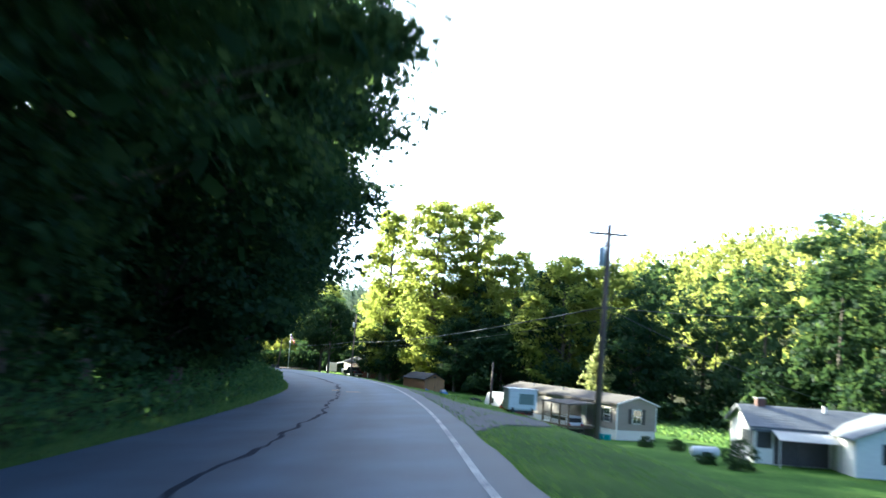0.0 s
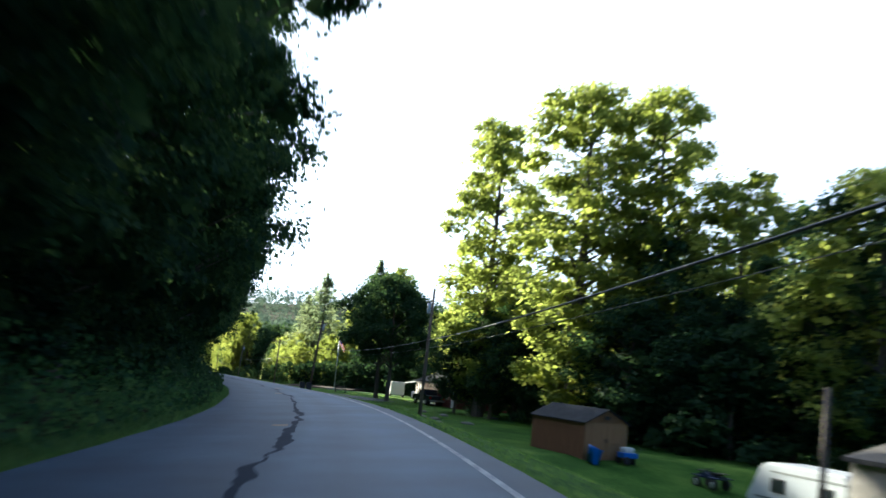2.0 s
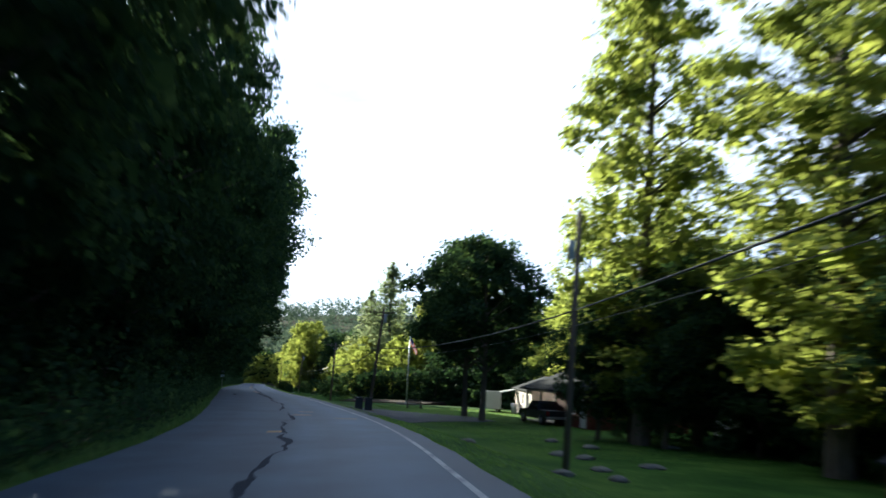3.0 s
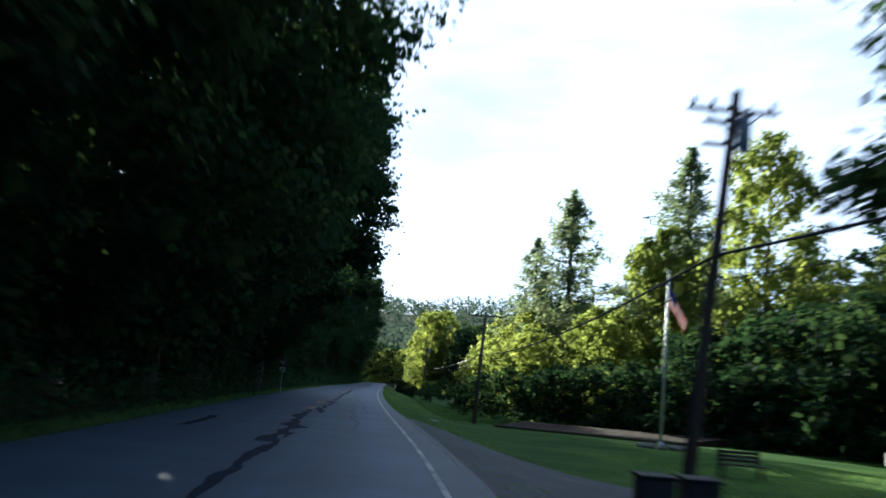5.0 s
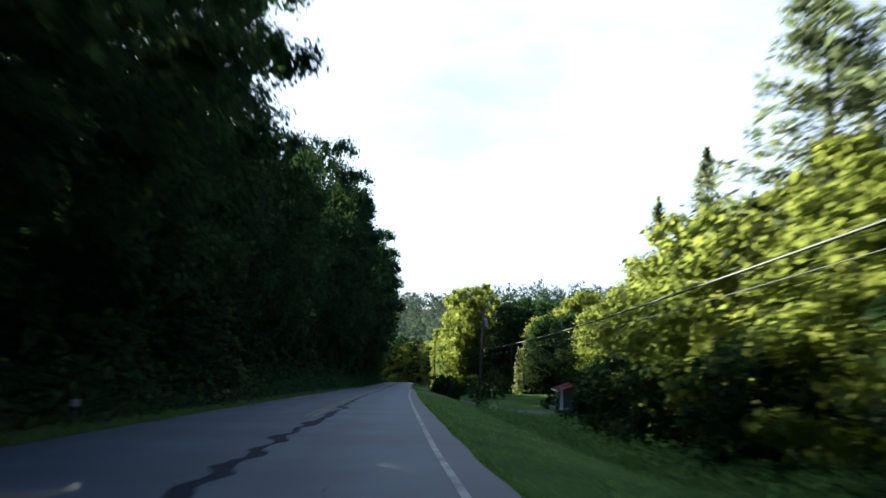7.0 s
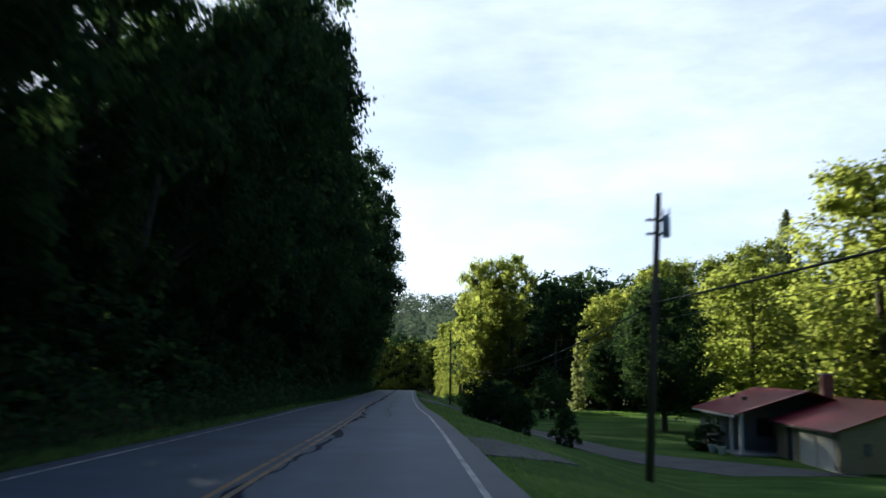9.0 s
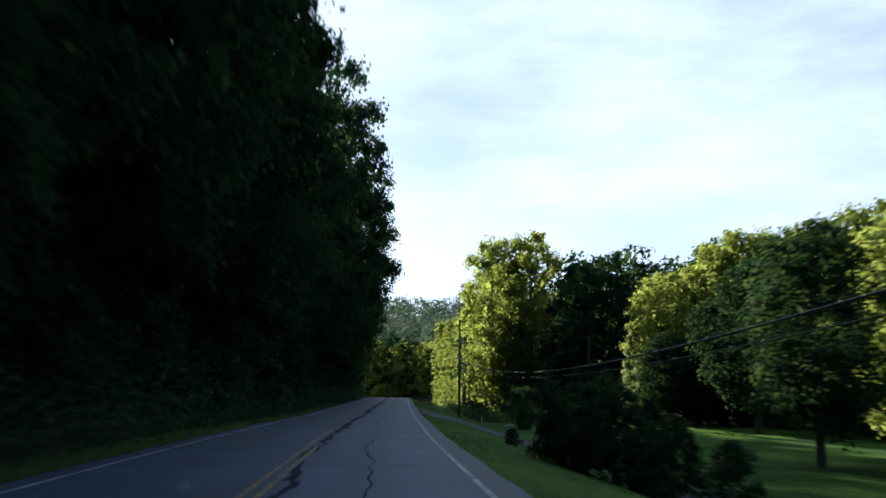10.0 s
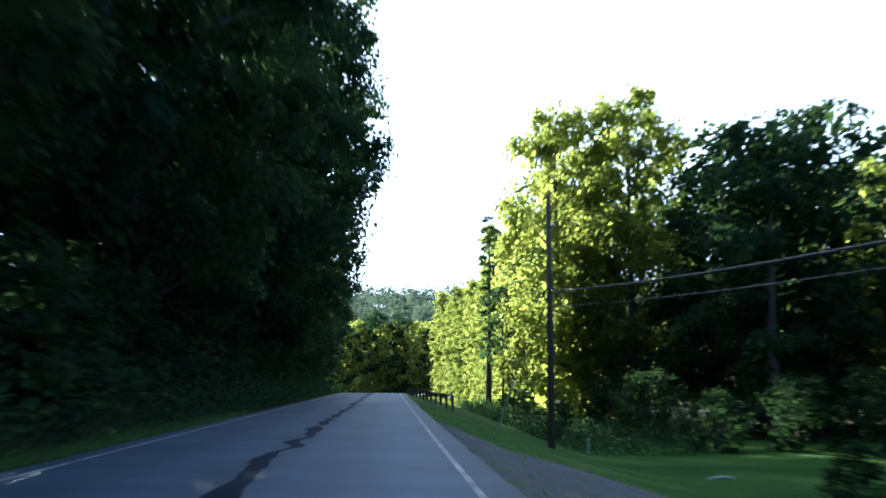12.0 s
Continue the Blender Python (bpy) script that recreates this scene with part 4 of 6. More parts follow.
def grass(name, label, n, s_range, u_fun, high, mat):
    """Blades, three to a tuft, leaning their own way."""
    s = rng.uniform(*s_range, n)
    u = u_fun(rng.random(n), s) + shift(s)
    x, y = at_su(s, u)
    p = np.stack([x, y, land_z(s, u) - 0.02], 1)
    a = rng.random(n) * 6.28
    side = np.stack([np.cos(a), np.sin(a), np.zeros(n)], 1)
    tip = np.stack([rng.normal(size=n) * 0.35, rng.normal(size=n) * 0.35, np.ones(n)], 1) * (high * (0.4 + 0.9 * rng.random(n)))[:, None]
    w = (0.012 + 0.02 * rng.random(n))[:, None]
    q = np.stack([p - side * w, p + side * w, p + tip * 0.6 + side * w * 0.7, p + tip], 1)
    return tagged(new(name, quads_mesh(name, q, mat)), label, "grass", kind="stuff")


grass("verge_grass", "uncut grass along the bank's foot", 45000, (-5, 420), lambda r, s: -5.5 - ease(120, 185, s) - 1.2 * r ** 0.8, 0.22, WEED)
grass("lawn_edge_grass", "short grass along the asphalt's edge", 30000, (0, 430), lambda r, s: 2.08 + 4.0 * r ** 1.8, 0.08, VERGE)

grass("house_lawn_grass", "short mown grass before the carport house", 30000, (140, 196), lambda r, s: 9 + 15 * r, 0.07, VERGE)
grass("wood_edge_grass", "long grass at the lawn's far edge", 16000, (388, 404), lambda r, s: 20 + 17 * r, 0.12, VERGE)

# ======== poles, cables, flag ========
POT = mottled("transformer_paint", [(0.3, (0.40, 0.43, 0.46)), (0.7, (0.52, 0.55, 0.58))], 3, 20, 0.45, 0.1)
PORCELAIN = mottled("porcelain", [(0.3, (0.10, 0.08, 0.075)), (0.7, (0.17, 0.14, 0.13))], 5, 30, 0.3, 0.0)
ATTACH = {}


def utility_pole(key, x, y, top, lean=(0.0, 0.0), arm=None, pot=None, turn=0.0, label=""):
    """A wooden pole; arm: half length of its cross arm; pot: height below the top of its transformer and its side."""
    p = spot(x, y)
    h = top - p[2]
    root = thing("utility_pole", label or "weathered wooden utility pole standing in roadside grass", "utility pole", p, turn, "roadside utility poles")
    part("shaft", tube([(0, 0, -0.6), (lean[0] * 0.5, lean[1] * 0.5, h * 0.5), (lean[0], lean[1], h)], [0.145, 0.125, 0.095], 12), POLE_WOOD, root, smooth=True)
    if arm:
        a = part("cross_arm", box(lean[0] - arm, lean[0] + arm, lean[1] + 0.11, lean[1] + 0.20, h - 0.42, h - 0.33, 0.01), POLE_WOOD, root)
        for d in (-arm + 0.12, -arm * 0.45, arm - 0.12):
            part("insulator", tube([(lean[0] + d, lean[1] + 0.16, h - 0.33), (lean[0] + d, lean[1] + 0.16, h - 0.22), (lean[0] + d, lean[1] + 0.16, h - 0.14)], [0.025, 0.06, 0.035], 8), PORCELAIN, a)
        for d in (-0.6, 0.6):
            part("brace", tube([(lean[0] + d * arm, lean[1] + 0.1, h - 0.42), (lean[0], lean[1] + 0.12, h - 1.0)], 0.02, 5), STEEL, root)
    if pot:
        z, side = h - pot[0], pot[1]
        cx = lean[0] * 0.9 + side * 0.29
        c = part("transformer", tube([(cx, 0, z - 0.38), (cx, 0, z - 0.36), (cx, 0, z + 0.33), (cx, 0, z + 0.39)], [0.115, 0.14, 0.14, 0.09], 16), POT, root, "grey metal transformer can", True)
        part("bracket", box(min(cx, 0.1 * side), max(cx, 0.1 * side), -0.04, 0.04, z + 0.18, z + 0.26), CABLE, root)
        part("bracket", box(min(cx, 0.1 * side), max(cx, 0.1 * side), -0.04, 0.04, z - 0.3, z - 0.22), CABLE, root)
        for d in (-0.1, 0.1):
            part("bushing", tube([(cx + d, 0, z + 0.4), (cx + d, 0, z + 0.62)], [0.045, 0.02], 8), PORCELAIN, c)
    M = root.matrix_world
    ATTACH[key] = [M @ Vector((lean[0], lean[1], h - 0.15)), M @ Vector((lean[0] * 0.6, lean[1] * 0.6, h * 0.61)), M @ Vector((lean[0] * 0.55, lean[1] * 0.55, h * 0.55))]
    return root


utility_pole("p1", 6.4, 37.0, 7.2, (0.15, 0), 0.85, (1.35, -0.9), 5, "tall wooden utility pole with cross arm and transformer")
utility_pole("p2", 5.6, 101.5, 0.7, (0.1, 0), label="short wooden service pole beside the parked trailer")
utility_pole("p3", -13.5, 134.8, 6.1, (0.25, 0), None, (1.6, -1), 15, "wooden utility pole with a grey transformer")
utility_pole("p5", -31.6, 174.5, 4.5, (0.75, 0), 0.95, (0.9, 0.9), 20, "leaning wooden utility pole with cross arm and transformer")
utility_pole("p6", -47.4, 215.5, 2.3, (0.25, 0), 1.2, None, 20, "thin wooden utility pole with a light cross arm")
utility_pole("p7", -80.9, 300.9, 1.45, (0.55, 0), None, (1.15, 1), 20, "leaning wooden utility pole with a grey transformer")
utility_pole("p8", -118.2, 391.8, 0.3, (0.0, 0), label="weathered wooden utility pole before a dark wood")
utility_pole("p9", -133.5, 446.0, -0.4, (0.0, 0), label="wooden utility pole among vine-clad trees")


def cable(a, b, sag, thick, label):
    pts = []
    for k in np.linspace(0, 1, 25):
        p = a.lerp(b, float(k))
        p.z -= sag * 4 * k * (1 - k)
        pts.append(p)
    ob = part("cable", tube(pts, thick, 6), CABLE, None, smooth=True)
    tagged(ob, label, "cable", "overhead cables")


for a, b in (("p1", "p3"), ("p3", "p5"), ("p5", "p6"), ("p6", "p7"), ("p7", "p8"), ("p8", "p9")):
    low = 2.1 if a in ("p7", "p8") else 0.55
    for i, (sag, thick) in ((1, (low, 0.032)), (2, (low * 0.85, 0.010 if low < 1 else 0.016))):
        cable(ATTACH[a][i], ATTACH[b][i], sag, thick, ("", "thick black overhead cable bundle", "thin black overhead telephone line")[i])
cable(ATTACH["p1"][1], Vector((48.0, 98.0, 10.5)), 1.0, 0.02, "overhead line running across the valley")
cable(ATTACH["p1"][1], Vector((30.0, 62.0, -0.8)), 0.5, 0.015, "service drop to the grey-roofed house")
# the guy of the pole before the wood
tagged(part("guy_guard", tube([(-121.4, 395.5, spot(-121.4, 395.5)[2] - 0.1), (-120.4, 394.6, spot(-121.4, 395.5)[2] + 2.2)], 0.05, 8), mottled("guard_plastic", [(0.3, (0.5, 0.48, 0.3)), (0.7, (0.6, 0.58, 0.4))], 3, 20, 0.6), None), "pale plastic guard on a pole's guy wire", "guy guard")

POLE_WHITE = mottled("aluminium_pole", [(0.3, (0.55, 0.56, 0.57)), (0.7, (0.7, 0.7, 0.7))], 2, 30, 0.4, 0.05, 0.4)
RED_CLOTH = mottled("red_cloth", [(0.3, (0.36, 0.015, 0.02)), (0.7, (0.48, 0.025, 0.03))], 6, 60, 0.8, 0.2)
WHITE_CLOTH = mottled("white_cloth", [(0.3, (0.5, 0.49, 0.48)), (0.7, (0.62, 0.61, 0.6))], 6, 60, 0.8, 0.2)
BLUE_CLOTH = mottled("blue_cloth", [(0.3, (0.02, 0.03, 0.14)), (0.7, (0.03, 0.05, 0.2))], 6, 60, 0.8, 0.2)
fx, fy, fz = spot(-34.0, 201.0)
flag = thing("flagpole", "pale metal flagpole with a limp red and white striped flag", "flagpole", (fx, fy, fz), -160)
part("mast", tube([(0, 0, -0.3), (0, 0, 4), (0, 0, 3.7 - fz)], [0.075, 0.065, 0.05], 14), POLE_WHITE, flag, smooth=True)
part("finial", tube([(0, 0, 3.7 - fz), (0, 0, 3.76 - fz), (0, 0, 3.83 - fz), (0, 0, 3.88 - fz)], [0.03, 0.075, 0.075, 0.02], 10), POLE_WHITE, flag, smooth=True)
part("base_collar", tube([(0, 0, 0), (0, 0, 0.25), (0, 0, 0.3)], [0.16, 0.14, 0.08], 14), POLE_WHITE, flag, smooth=True)
FT = 3.7 - fz - 0.55


def flag_point(a, b):
    """A cloth that hangs limp: a runs along the fly, b down the hoist."""
    drop = 1.75 * a + b * (0.95 - 0.45 * a)
    out = 1.15 * a * (1 - 0.25 * b) + 0.2 * b * a
    return Vector((-0.06 - out * 0.8, 0.10 * math.sin(a * 9 + b * 3) * (0.3 + a), FT - drop))


for i in range(13):
    bm = bmesh.new()
    b0, b1 = i / 13, (i + 1) / 13
    a0 = 0.42 if i < 7 else 0.0
    g = [[bm.verts.new(flag_point(a, b)) for a in np.linspace(a0, 1, 14)] for b in (b0, b1)]
    for k in range(13):
        bm.faces.new((g[0][k], g[0][k + 1], g[1][k + 1], g[1][k]))
    bmesh.ops.solidify(bm, geom=bm.faces[:], thickness=0.004)
    part("stripe", bm, RED_CLOTH if i % 2 == 0 else WHITE_CLOTH, flag)
bm = bmesh.new()
g = [[bm.verts.new(flag_point(a, b)) for a in np.linspace(0, 0.42, 8)] for b in np.linspace(0, 7 / 13, 8)]
for r, q in zip(g, g[1:]):
    for k in range(7):
        bm.faces.new((r[k], r[k + 1], q[k + 1], q[k]))
bmesh.ops.solidify(bm, geom=bm.faces[:], thickness=0.004)
part("canton", bm, BLUE_CLOTH, flag, "dark blue flag corner")

STONE = mottled("field_stone", [(0.3, (0.09, 0.085, 0.08)), (0.7, (0.2, 0.19, 0.175))], 2, 20, 0.9, 0.6)


def rock(name, x, y, size, label, group=""):
    bm = bmesh.new()
    bmesh.ops.create_icosphere(bm, subdivisions=2, radius=1)
    for v in bm.verts:
        k = 1 + 0.28 * noise.noise(v.co * 1.4 + Vector((x, y, 0)))
        v.co = Vector((v.co.x * size[0] * k, v.co.y * size[1] * k, v.co.z * size[2] * k))
    ob = part(name, bm, STONE, None)
    ob.matrix_world = pose(*spot(x, y, size[2] * 0.35), 0, 0, rng.random() * 360)
    return tagged(ob, label, "stone", group)


for k in range(9):
    a = k * 0.7
    rock("stone", -34.0 + 0.95 * math.cos(a), 201.0 + 0.95 * math.sin(a), (0.26 + 0.1 * rng.random(), 0.2, 0.15), "rough grey stone ringing the flagpole", "flagpole stones")
for k in range(10):
    rock("stone", -10.5 + rng.normal() * 2.2 - 0.3 * k, 131.5 + 2.2 * k + rng.normal(), (0.3 + 0.3 * rng.random(), 0.25 + 0.2 * rng.random(), 0.16), "rough grey field stone in the grass", "field stones")
for x, y in ((-99.0, 371.0), (-98.4, 369.6), (-97.2, 368.8), (-100.4, 372.2), (-96.6, 370.2)):
    rock("stone", x, y, (0.28, 0.24, 0.16), "rough grey stone at the shrub's foot", "shrub stones")

MULCH = mottled("mulch", [(0.3, (0.030, 0.022, 0.018)), (0.55, (0.055, 0.039, 0.031)), (0.8, (0.095, 0.068, 0.052))], 1.2, 25, 0.95, 0.9, sheen=0.1)
EDGING = mottled("edging_timber", [(0.3, (0.10, 0.075, 0.05)), (0.7, (0.2, 0.15, 0.1))], 3, 30, 0.85, 0.4)


def sheet(name, pts, mat, lift, label, category, thick=0.06, rise=0.0):
    """A patch of ground cover, laid over the land between two lines of places."""
    bm = bmesh.new()
    rows = []
    for a, b in pts:
        n = 6
        r = []
        for k in range(n):
            x, y = a[0] + (b[0] - a[0]) * k / (n - 1), a[1] + (b[1] - a[1]) * k / (n - 1)
            r.append(bm.verts.new(spot(x, y, lift + rise * k / (n - 1))))
        rows.append(r)
    for r, q in zip(rows, rows[1:]):
        for k in range(len(r) - 1):
            bm.faces.new((r[k], r[k + 1], q[k + 1], q[k]))
    ex = bmesh.ops.extrude_edge_only(bm, edges=[e for e in bm.edges if e.is_boundary])
    for v in ex["geom"]:
        if isinstance(v, bmesh.types.BMVert):
            v.co.z -= thick + lift + rise
    bmesh.ops.recalc_face_normals(bm, faces=bm.faces)
    return tagged(part(name, bm, mat, None), label, category, kind="structure")


def between(a, b, n):
    return [(a[0] + (b[0] - a[0]) * i / n, a[1] + (b[1] - a[1]) * i / n) for i in range(n + 1)]


sheet("mulch_bed", list(zip(between((-44.8, 211.6), (-33.2, 206.6), 14), between((-43.6, 214.6), (-31.0, 211.2), 14))), MULCH, 0.14, "long brown mulch bed edged with timber", "flower bed", 0.15, 0.32)
for a, b in zip(between((-44.9, 211.5), (-33.1, 206.5), 5), between((-44.9, 211.5), (-33.1, 206.5), 5)[1:]):
    za, zb = spot(*a)[2], spot(*b)[2]
    tagged(part("edging_timber", tube([(*a, za + 0.1), (*b, zb + 0.1)], 0.1, 6), EDGING, None), "weathered timber edging the mulch bed", "edging", "bed edging")


def su_band(name, pts, mat, lift, label, category):
    """A drive: (s, u of one side, u of the other) from end to end."""
    ss = np.arange(pts[0][0], pts[-1][0] + 0.01, 1.5)
    a = np.interp(ss, [p[0] for p in pts], [p[1] for p in pts])
    b = np.interp(ss, [p[0] for p in pts], [p[2] for p in pts])
    A = [tuple(float(q) for q in at_su(s, u + shift(s))) for s, u in zip(ss, a)]
    B = [tuple(float(q) for q in at_su(s, u + shift(s))) for s, u in zip(ss, b)]
    return sheet(name, list(zip(A, B)), mat, lift, label, category)


su_band("pavement", [(146, 1.95, 2.4), (158, 2.1, 4.6), (164, 2.2, 9.0), (168, 2.2, 15.0), (174, 2.2, 15.0), (180, 2.2, 9.0), (190, 2.1, 4.6), (204, 1.95, 2.4)], GRAVEL, 0.03, "gravel apron of a house drive", "drive")
su_band("pavement", [(329, 17.0, 24.0), (334, 14.0, 21.0), (339, 12.8, 16.6), (346, 11.6, 14.6), (356, 10.4, 13.2), (372, 7.4, 10.8), (380, 3.0, 10.0), (386, 1.95, 9.6), (394, 1.95, 7.6), (397.5, 1.95, 3.2), (411, 1.95, 2.2)], GRAVEL, 0.03, "gravel drive running beside the road", "drive")
su_band("pavement", [(20, 1.9, 2.0), (24, 1.9, 3.0), (27, 1.9, 5.0), (31, 1.9, 5.4), (33, 1.9, 4.8), (36, 1.9, 3.7), (40, 1.9, 3.2), (50, 1.9, 3.1), (62, 1.9, 2.1)], GRAVEL, 0.03, "gravel pull-off beside the asphalt", "drive")
su_band("pavement", [(303.5, 1.95, 2.3), (306, 1.95, 4.8), (309, 1.95, 4.6), (312, 1.95, 2.3)], GRAVEL, 0.03, "small gravel patch at the asphalt's edge", "drive")

# ======== guard rails ========
RAIL = mottled("weathered_rail", [(0.3, (0.09, 0.092, 0.095)), (0.7, (0.16, 0.16, 0.158))], 2, 25, 0.7, 0.1, 0.1)


def guard_rail(us, label):
    """us: (s, u) from post to post."""
    for i, ((s0, u0), (s1, u1)) in enumerate(zip(us, us[1:])):
        pts = []
        for k in np.linspace(0, 1, 4):
            s, u = s0 + (s1 - s0) * k, u0 + (u1 - u0) * k
            x, y = at_su(s, u)
            pts.append(Vector((float(x), float(y), float(road_z(s)) + 0.48)))
        root = thing("guard_rail", label, "guard rail", (pts[0].x, pts[0].y, float(land_z(s0, u0))), 0, "guard rail sections")
        o = Vector(root.matrix_world.translation)
        bm = bmesh.new()
        prof = [(0.0, -0.16), (0.05, -0.11), (0.05, -0.05), (0.0, 0.0), (0.05, 0.05), (0.05, 0.11), (0.0, 0.16)]
        side = (pts[-1] - pts[0]).cross(Vector((0, 0, 1))).normalized()
        rows = [[bm.verts.new(p - o + side * a + Vector((0, 0, b))) for a, b in prof] for p in pts]
        for r, q in zip(rows, rows[1:]):
            for k in range(len(prof) - 1):
                bm.faces.new((r[k], r[k + 1], q[k + 1], q[k]))
        bmesh.ops.solidify(bm, geom=bm.faces[:], thickness=0.006)
        part("rail", bm, RAIL, root)
        part("post", box(-0.07, 0.07, -0.09, 0.09, -0.3, pts[0].z - o.z + 0.14, 0.01), POLE_WOOD, root)


guard_rail([(s, max(2.6, 4.5 - 0.05 * (s - 440))) for s in np.arange(440, 517, 4)], "galvanised steel guard rail on wooden posts")
guard_rail([(s, 6.0 - (s - 520) ** 2 / 420.0) for s in np.arange(520, 605, 4.2)], "galvanised steel guard rail round the bend, in sun")

# ======== road sign and markers on the bank ========
SIGN_BACK = mottled("sign_back", [(0.3, (0.16, 0.17, 0.18)), (0.7, (0.26, 0.27, 0.28))], 3, 30, 0.5, 0.05, 0.5)
PLATE = mottled("plate_paint", [(0.3, (0.55, 0.55, 0.53)), (0.7, (0.7, 0.7, 0.68))], 3, 30, 0.5, 0.05)
sx, sy, sz = spot(-65.4, 221.6)
sign = thing("road_sign", "diamond road sign seen from behind, small pale plate below", "road sign", (sx, sy, sz), 20)
part("post", box(-0.03, 0.03, -0.02, 0.02, -0.4, 3.1, 0.004), STEEL, sign)
bm = bmesh.new()
vs = [bm.verts.new((0.46 * math.cos(a) * 1.0, 0.03, 2.62 + 0.46 * math.sin(a))) for a in np.arange(4) * math.pi / 2]
bm.faces.new(vs)
bmesh.ops.solidify(bm, geom=bm.faces[:], thickness=0.006)
part("diamond_plate", bm, SIGN_BACK, sign, "bare grey metal diamond plate")
part("advisory_plate", box(-0.23, 0.23, -0.036, -0.03, 1.62, 2.0, 0.003), PLATE, sign, "small pale plate with dark bars")
DARK = mottled("dark_paint", [(0.3, (0.015, 0.015, 0.017)), (0.7, (0.035, 0.035, 0.04))], 3, 30, 0.5, 0.05)
for d in (-0.09, 0.07):
    part("figure_bar", box(d - 0.03, d + 0.05, -0.042, -0.0365, 1.7, 1.92), DARK, sign)
for s in (246.0, 268.0):
    x, y = (float(q) for q in at_su(s, -8.3))
    px, py, pz = spot(x, y)
    mk = thing("marker_post", "low roadside marker with a pale reflector", "marker post", (px, py, pz), 20, "marker posts")
    part("post", box(-0.04, 0.04, -0.03, 0.03, -0.2, 0.8, 0.01), STEEL, mk)
    part("reflector", box(-0.12, 0.12, -0.045, -0.031, 0.6, 0.78, 0.01), PLATE, mk)

# ======== houses ========
TAN = mottled("tan_siding", [(0.3, (0.235, 0.205, 0.18)), (0.7, (0.305, 0.27, 0.24))], 1.0, 20, 0.6, 0.1, stretch=(1, 1, 6))
WHITE = mottled("white_siding", [(0.3, (0.62, 0.62, 0.60)), (0.7, (0.76, 0.76, 0.74))], 1.0, 20, 0.55, 0.1, stretch=(1, 1, 6))
# porch and eave shade on the main wall is put into this blue-grey
SHADED_SIDING = mottled("shaded_siding", [(0.3, (0.14, 0.155, 0.18)), (0.7, (0.20, 0.22, 0.25))], 1.0, 20, 0.6, 0.1, stretch=(1, 1, 6))
YELLOW = mottled("cream_siding", [(0.3, (0.40, 0.33, 0.20)), (0.7, (0.50, 0.42, 0.27))], 1.0, 20, 0.6, 0.1, stretch=(1, 1, 6))
PINKISH = mottled("pale_siding", [(0.3, (0.58, 0.49, 0.45)), (0.7, (0.70, 0.60, 0.56))], 1.0, 20, 0.6, 0.1)
# deep shade on the carport house's walls is put into this dark red
BARNRED_SHADED = mottled("shaded_red_boards", [(0.3, (0.10, 0.024, 0.018)), (0.7, (0.16, 0.038, 0.028))], 1.5, 20, 0.7, 0.2)
SHINGLE = mottled("grey_shingle", [(0.3, (0.06, 0.054, 0.05)), (0.7, (0.115, 0.105, 0.098))], 2.0, 25, 0.9, 0.5, sheen=0.15)
REDMETAL = mottled("red_metal", [(0.3, (0.20, 0.022, 0.03)), (0.7, (0.29, 0.034, 0.042))], 1.2, 15, 0.4, 0.1)
BRICK = mottled("brick", [(0.3, (0.20, 0.09, 0.06)), (0.7, (0.33, 0.16, 0.11))], 4, 30, 0.85, 0.4)
CEDAR = mottled("cedar_boards", [(0.3, (0.11, 0.046, 0.02)), (0.7, (0.20, 0.088, 0.038))], 1.5, 25, 0.7, 0.3, stretch=(6, 6, 0.6))
PLY = mottled("plywood", [(0.3, (0.224, 0.120, 0.050)), (0.7, (0.304, 0.174, 0.077))], 1.2, 25, 0.7, 0.2, stretch=(4, 4, 0.6))
DARKROOF = mottled("dark_shingle", [(0.3, (0.018, 0.019, 0.023)), (0.7, (0.042, 0.044, 0.05))], 2.0, 25, 0.9, 0.5, sheen=0.15)
CONCRETE = mottled("concrete", [(0.3, (0.28, 0.27, 0.26)), (0.7, (0.42, 0.41, 0.39))], 2.0, 25, 0.85, 0.3)
GLASS, gnt, gb = material("window_glass", 0.05)
gb.inputs["Base Color"].default_value = (0.02, 0.025, 0.03, 1)
gb.inputs["Specular IOR Level"].default_value = 0.8


def gable_prism(L, W, z, rise, over=0.3, thick=0.1, bm=None, x0=0.0):
    """Two roof slabs over a body from x0 to L along x and 0 to W along y, ridge along x."""
    bm = bm or bmesh.new()
    k = rise / (W / 2)
    for side in (0, 1):
        y_e = -over if side == 0 else W + over
        z_e = z - over * k
        pts = [(x0 - over, y_e, z_e), (L + over, y_e, z_e), (L + over, W / 2, z + rise), (x0 - over, W / 2, z + rise)]
        lo = [bm.verts.new(p) for p in pts]
        hi = [bm.verts.new((p[0], p[1], p[2] + thick)) for p in pts]
        for f in ((lo[3], lo[2], lo[1], lo[0]), (hi[0], hi[1], hi[2], hi[3])) + tuple((lo[i], lo[(i + 1) % 4], hi[(i + 1) % 4], hi[i]) for i in range(4)):
            bm.faces.new(f if side == 0 else f[::-1])
    bmesh.ops.recalc_face_normals(bm, faces=bm.faces)
    return bm


